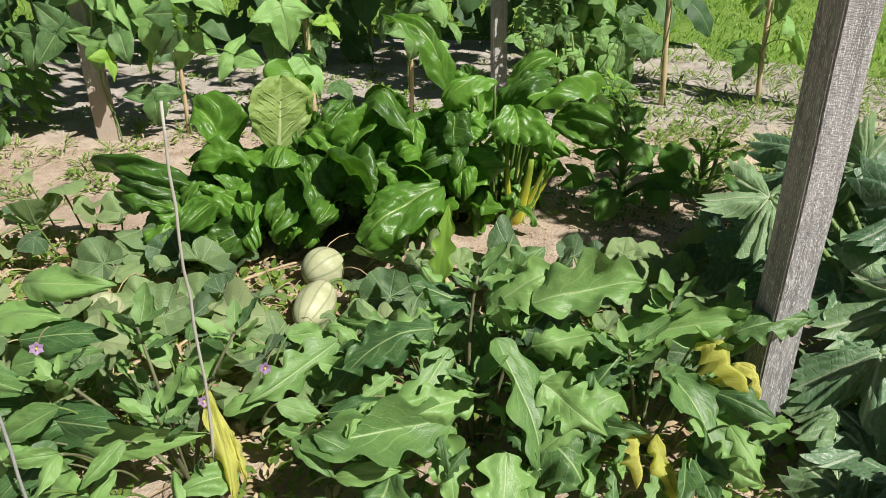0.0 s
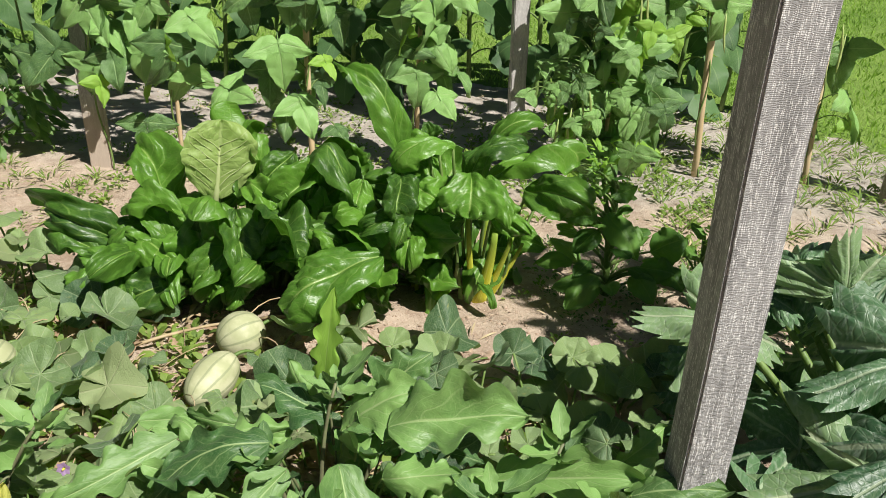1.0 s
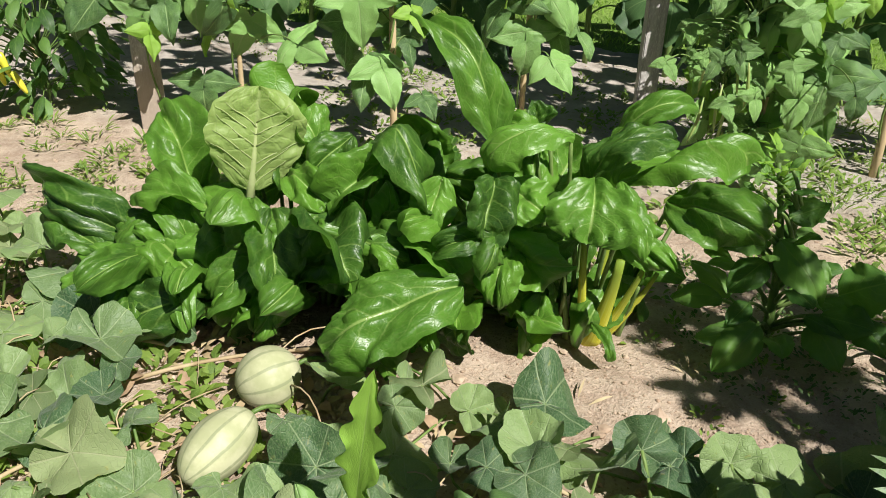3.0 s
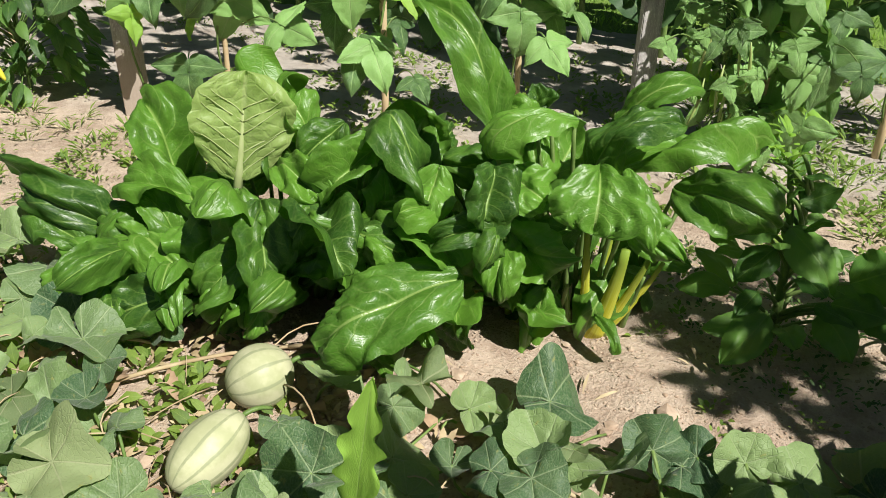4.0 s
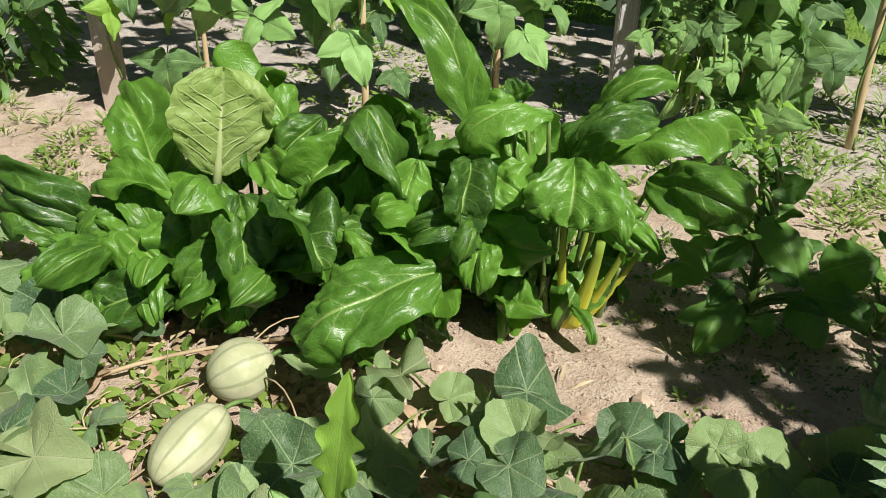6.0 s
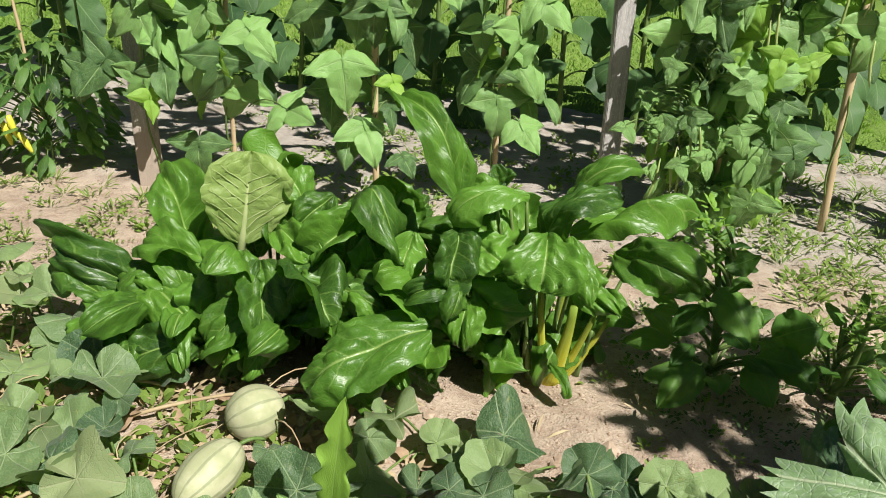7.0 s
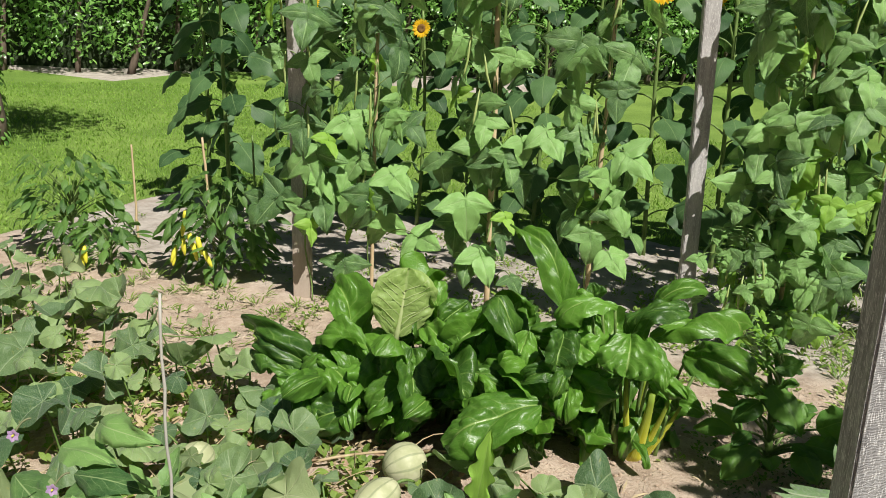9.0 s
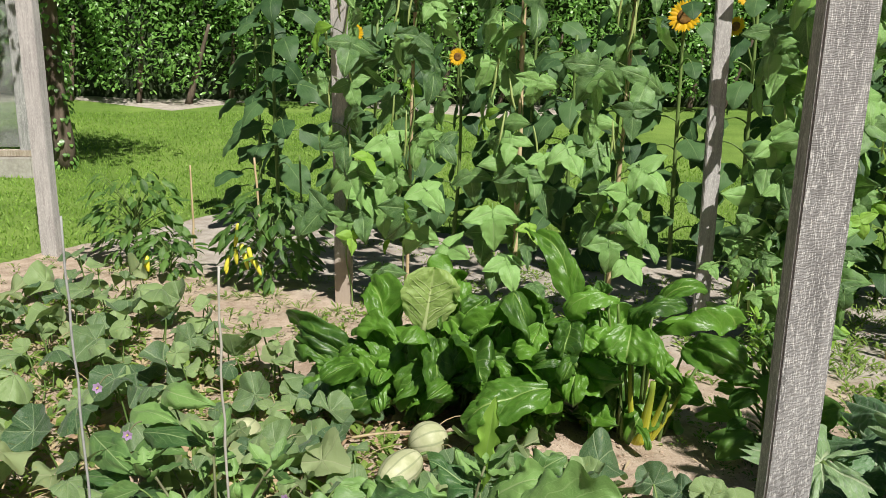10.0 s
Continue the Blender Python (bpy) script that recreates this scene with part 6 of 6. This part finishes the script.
CONCRETE = plain_material("concrete", (0.30, 0.28, 0.25), (0.46, 0.44, 0.40), 0.9, 30, (1, 1, 1), 0.5, 0.01)
PLASTER = plain_material("cream_plaster", (0.62, 0.50, 0.40), (0.70, 0.58, 0.47), 0.9, 8, (1, 1, 1), 0.3, 0.01)
WHITE = plain_material("white_paint", (0.74, 0.75, 0.76), (0.82, 0.83, 0.84), 0.5, 12, (1, 1, 1), 0.1, 0.004)
TILE = plain_material("roof_tile", (0.30, 0.12, 0.07), (0.45, 0.21, 0.13), 0.85, 12, (1, 1, 1), 0.5, 0.02)


def glass_material(name, tint, rough):
    n = Net(name)
    here = n.coords("Object")
    dirt = n.ramp(n.noise(here, 3.0, 5), 0.35, 0.75, 0.15, 0.45)
    clear = n.node("BsdfGlass", **{"Color": (*tint, 1), "Roughness": rough, "IOR": 1.45})
    dull = n.node("BsdfPrincipled", **{"Base Color": (0.32, 0.33, 0.31, 1), "Roughness": 0.7})
    both = n.node("MixShader")
    n.put(both.inputs[0], dirt)
    n.tree.links.new(clear.outputs[0], both.inputs[1])
    n.tree.links.new(dull.outputs[0], both.inputs[2])
    return n.finish(both.outputs[0])


GLASS = glass_material("dusty_glass", (0.75, 0.8, 0.78), 0.05)
WINDOW_GLASS = plain_material("dark_window", (0.03, 0.035, 0.04), (0.05, 0.055, 0.06), 0.08, 3, (1, 1, 1), 0.0, 0.001, gloss=0.6)


def build_greenhouse():
    x, y = -6.98, 5.62
    z = rise(x, y)
    shed = thing("greenhouse", (x, y, z), "old greenhouse corner with dusty glass on concrete footings", "greenhouse")
    turn = pose(x, y, z - 0.02, 0, 0, 35)
    piece("footing", box_mesh("footing", 2.2, 0.22, 0.24, 0.015), CONCRETE, turn @ pose(-1.05, 0, 0), shed, "pale concrete footing")
    piece("sill", box_mesh("sill", 2.2, 0.14, 0.07), STAKE_WOOD, turn @ pose(-1.05, 0, 0.24), shed)
    for k in range(3):
        piece("corner_post", box_mesh("corner_post", 0.12, 0.1, 2.3), POST, turn @ pose(-0.02 - 1.0 * k, 0, 0.3), shed)
    for k in range(2):
        pane = piece("pane", box_mesh("pane", 0.86, 0.006, 1.9, 0.001), GLASS, turn @ pose(-0.52 - 1.0 * k, 0, 0.34), shed)
        pane.visible_shadow = False
    piece("rail", box_mesh("rail", 2.2, 0.1, 0.09), STAKE_WOOD, turn @ pose(-1.05, 0, 2.25), shed)


build_greenhouse()


def build_house():
    at = (-4.5, 27.0, rise(-4.5, 27.0) - 0.1)
    house = thing("house", at, "cream plastered house with white window frames", "house")
    here = Matrix.Translation(at)
    wall = piece("wall", box_mesh("house_wall", 17.0, 7.0, 4.2, 0.02), PLASTER, here, house)
    for side in (-1, 1):
        piece("roof", box_mesh("roof", 17.8, 4.4, 0.18, 0.03), TILE, here @ pose(0, side * 1.85, 4.95, side * -24, 0, 0), house)
    for k in range(5):
        x = -6.6 + 3.3 * k
        window = piece("window", box_mesh("window_frame", 1.5, 0.12, 1.3, 0.01), WHITE, here @ pose(x, -3.53, 1.2), house, "white window frame")
        for s in (-1, 1):
            piece("pane", box_mesh("window_pane", 0.62, 0.03, 1.1, 0.004), WINDOW_GLASS, here @ pose(x + 0.35 * s, -3.60, 1.3), window)
        piece("sill", box_mesh("window_sill", 1.7, 0.3, 0.08, 0.01), WHITE, here @ pose(x, -3.62, 1.08), window)


build_house()


# ---- grass, weeds and litter ----
def stuff(name, me, label, category):
    return tagged(new(name, me), label, category, kind="stuff")


def grass_on(n, x0, x1, y0, y1, inside, high, name, label):
    xs, ys = np.random.uniform(x0, x1, n), np.random.uniform(y0, y1, n)
    keep = np.array([inside(x, y) for x, y in zip(xs, ys)])
    xs, ys = xs[keep], ys[keep]
    at = np.array([(x, y, ground_height(x, y) - 0.004) for x, y in zip(xs, ys)])
    k = len(at)
    way = np.random.normal(0, 0.55, (k, 3)) + np.array([0, 0, 1.0])
    way[:, 2] = np.abs(way[:, 2]) + 0.15
    normal = np.random.normal(0, 1, (k, 3))
    me = many_blades(name, at, way, normal, np.random.uniform(*high, k), np.random.uniform(0.006, 0.014, k) * (1 + 0.02 * k / 10000), np.random.uniform(0.0, 0.12, k), GRASS)
    return stuff(name, me, label, "grass")


grass_on(60000, -13, -3.0, 2.6, 13, lambda x, y: is_lawn(x, y) and math.hypot(x, y) < 15, (0.025, 0.06), "grass", "short sunlit yellow-green lawn grass")
grass_on(26000, -3.0, 5.5, 4.0, 11, is_lawn, (0.03, 0.07), "grass", "short lawn grass behind the flower row")


def weeds_on(spots, name, label, material, size=(0.015, 0.04), flat=0.6, wide=0.45, per=9):
    at, way, normal = [], [], []
    for x, y in spots:
        for _ in range(per):
            a, d = rnd(0, 6.283), abs(random.gauss(0, 0.026))
            px, py = x + d * math.cos(a), y + d * math.sin(a)
            at.append((px, py, ground_height(px, py) + rnd(0.0, 0.03) * (1 - flat * 0.5)))
            way.append((math.cos(a) + rnd(-0.4, 0.4), math.sin(a) + rnd(-0.4, 0.4), rnd(0.1, 1.3 - flat)))
            normal.append((rnd(-0.3, 0.3), rnd(-0.5, 0.1), 1))
    k = len(at)
    length = np.random.uniform(*size, k)
    me = many_blades(name, np.array(at), np.array(way), np.array(normal), length, length * wide, np.full(k, 0.1), material)
    return stuff(name, me, label, "weeds" if material in (WEED, SHADED_WEED) else "plant litter")


random.seed(11)
bare = lambda x, y: not is_lawn(x, y)
patchy = lambda x, y: bare(x, y) and noise.noise((x * 1.7, y * 1.7, 30.0)) > 0.02
weeds_on(scatter(330, lambda x, y: patchy(x, y) and not (-0.2 < x < 0.55 and y < 2.7), 0.05, -4.0, 2.6, 2.3, 5.6), "weeds", "small green weeds dotted over bare soil", WEED, (0.01, 0.026), 0.4, 0.45, 14)
weeds_on(scatter(120, bare, 0.035, 0.5, 1.4, 2.62, 3.3), "weeds", "low weeds by the beet, coloured dark for its shade", SHADED_WEED, (0.008, 0.02), 0.3, 0.45, 14)
weeds_on(scatter(620, lambda x, y: bare(x, y) and y < 2.4 - 0.25 * (x + 1) and not (0.0 < x < 0.7 and y > 2.2), 0.04, -3.3, 1.2, 1.2, 2.9), "weeds", "small weeds under the melon vines", WEED, (0.02, 0.05), 0.3)
weeds_on(scatter(420, bare, 0.045, 0.95, 3.6, 2.95, 5.4), "weeds", "grassy weeds on the path", WEED, (0.03, 0.08), 0.3, 0.14, 14)
weeds_on(scatter(150, lambda x, y: y < 2.5 - 0.3 * (x + 1), 0.06, -2.4, 0.9, 1.6, 2.9), "weeds", "fresh yellow-green seedlings between the vines", WEED, (0.03, 0.06), 0.1, 0.5, 6)
weeds_on(scatter(60, bare, 0.05, -3.4, -1.5, 2.9, 3.6), "weeds", "grassy weeds on the trodden path", WEED, (0.03, 0.07), 0.5, 0.14, 14)
weeds_on(scatter(330, lambda x, y: y < 2.6 - 0.3 * (x + 1), 0.045, -3.2, 1.0, 1.3, 2.6), "dry_litter", "dry straw-coloured leaf litter between the vines", STRAW, (0.012, 0.05), 0.5, 0.35, 14)
weeds_on(scatter(150, bare, 0.05, -3.0, 2.4, 2.4, 5.5), "dry_litter", "scattered bits of straw on the soil", STRAW, (0.02, 0.07), 0.9, 0.12, 5)


weeds_on(scatter(300, bare, 0.05, -1.6, 1.3, 3.0, 5.2), "weeds", "low weeds in the shade under the climbing beans", WEED, (0.015, 0.04), 0.3, 0.45, 12)


DRY_BROWN = plain_material("dry_brown_leaf", (0.17, 0.10, 0.06), (0.40, 0.28, 0.18), 0.85, 60, (1, 1, 1), 0.5, 0.003, thin=0.1)
weeds_on(scatter(90, lambda x, y: bare(x, y) and y < 2.5 - 0.2 * (x + 1), 0.06, -1.6, 0.9, 1.5, 2.5), "dry_litter", "curled dead brown leaves under the vines", DRY_BROWN, (0.025, 0.065), 0.4, 0.6, 4)


def dry_vines():
    """Old tan melon runners lying on the soil."""
    vine = thing("dry_vine", (-0.55, 2.3, 0.0), "dried tan melon runner lying across the soil", "dry vine")
    for a, b in (((-0.72, 2.16), (-0.38, 2.44)), ((-0.38, 2.44), (-0.10, 2.45)), ((-0.9, 2.3), (-0.62, 2.35)), ((-0.62, 2.05), (-0.75, 1.8)), ((-0.35, 1.85), (-0.6, 1.7)), ((0.05, 2.25), (0.4, 2.18)), ((-1.2, 2.2), (-0.85, 2.05))):
        stalk("runner", vine, (a[0], a[1], ground_height(*a) + 0.015), (b[0], b[1], ground_height(*b) + 0.015), 0.006, 0.004, 0.02, STRAW)


def dry_stems(n):
    """Thin dry stems and tendrils lying and standing between the vines."""
    made = []
    for i in range(n):
        x, y = rnd(-2.9, 1.0), rnd(1.3, 2.45)
        if y > 2.45 - 0.35 * (x + 0.9):
            y -= 0.3
        a, d = rnd(0, 6.283), rnd(0.06, 0.24)
        z = ground_height(x, y)
        end = (x + d * math.cos(a), y + d * math.sin(a), z + random.choice((0.006, 0.02, 0.09)) * rnd(0.4, 1.4))
        r = rnd(0.0011, 0.0026)
        made.append(tube(arc((x, y, z + 0.004), end, rnd(0.005, 0.05), 7, (rnd(-0.04, 0.04), rnd(-0.04, 0.04), 0)), [r] * 7, 4))
    me = joined("dry_stems", made)
    me.materials.append(STRAW)
    stuff("dry_stems", me, "tangle of thin dry tan stems between vines", "plant litter")


dry_vines()
dry_stems(420)


def build_clods():
    golden = (1 + 5 ** 0.5) / 2
    ico = np.array([(-1, golden, 0), (1, golden, 0), (-1, -golden, 0), (1, -golden, 0), (0, -1, golden), (0, 1, golden), (0, -1, -golden), (0, 1, -golden), (golden, 0, -1), (golden, 0, 1), (-golden, 0, -1), (-golden, 0, 1)]) / 1.9
    tris = [(0, 11, 5), (0, 5, 1), (0, 1, 7), (0, 7, 10), (0, 10, 11), (1, 5, 9), (5, 11, 4), (11, 10, 2), (10, 7, 6), (7, 1, 8), (3, 9, 4), (3, 4, 2), (3, 2, 6), (3, 6, 8), (3, 8, 9), (4, 9, 5), (2, 4, 11), (6, 2, 10), (8, 6, 7), (9, 8, 1)]
    verts, faces = [], []
    n = 0
    for i in range(19000):
        big = 0.0055
        if i < 7500:
            x, y = rnd(-0.5, 1.3), rnd(2.1, 3.1)
        elif i < 13500:
            x, y, big = rnd(-1.4, 0.9), rnd(1.5, 2.5), 0.020
        else:
            x, y = rnd(-3.6, 2.6), rnd(1.3, 5.4)
        if is_lawn(x, y):
            continue
        r = 0.0014 + 0.0026 * random.random() ** 2 + (big * random.random() ** 3 if i % 6 == 0 else 0)
        c = np.array([x, y, ground_height(x, y) + 0.25 * r])
        verts.append(ico * r * np.random.uniform(0.65, 1.25, (12, 3)) * np.array([1.15, 1.0, 0.75]) + c)
        faces += [(a + n, b + n, d + n) for a, b, d in tris]
        n += 12
    me = mesh_from("soil_clods", np.concatenate(verts), faces, smooth=False)
    me.materials.append(CLOD)
    stuff("soil_clods", me, "crumbly clods and grains of dry soil", "soil")


build_clods()

aubergine_flower((-0.33, 1.42, 0.30), (0.1, -0.9, 0.4), aubergine_left, 0.62)
aubergine_flower((-0.46, 1.38, 0.24), (0.2, -0.8, 0.5), aubergine_left, 0.62)
aubergine_flower((-0.80, 1.27, 0.56), (0.4, -0.9, 0.2), aubergine_left, 0.62)
aubergine_flower((-0.74, 1.30, 0.43), (0.4, -0.8, 0.3), aubergine_left, 0.62)
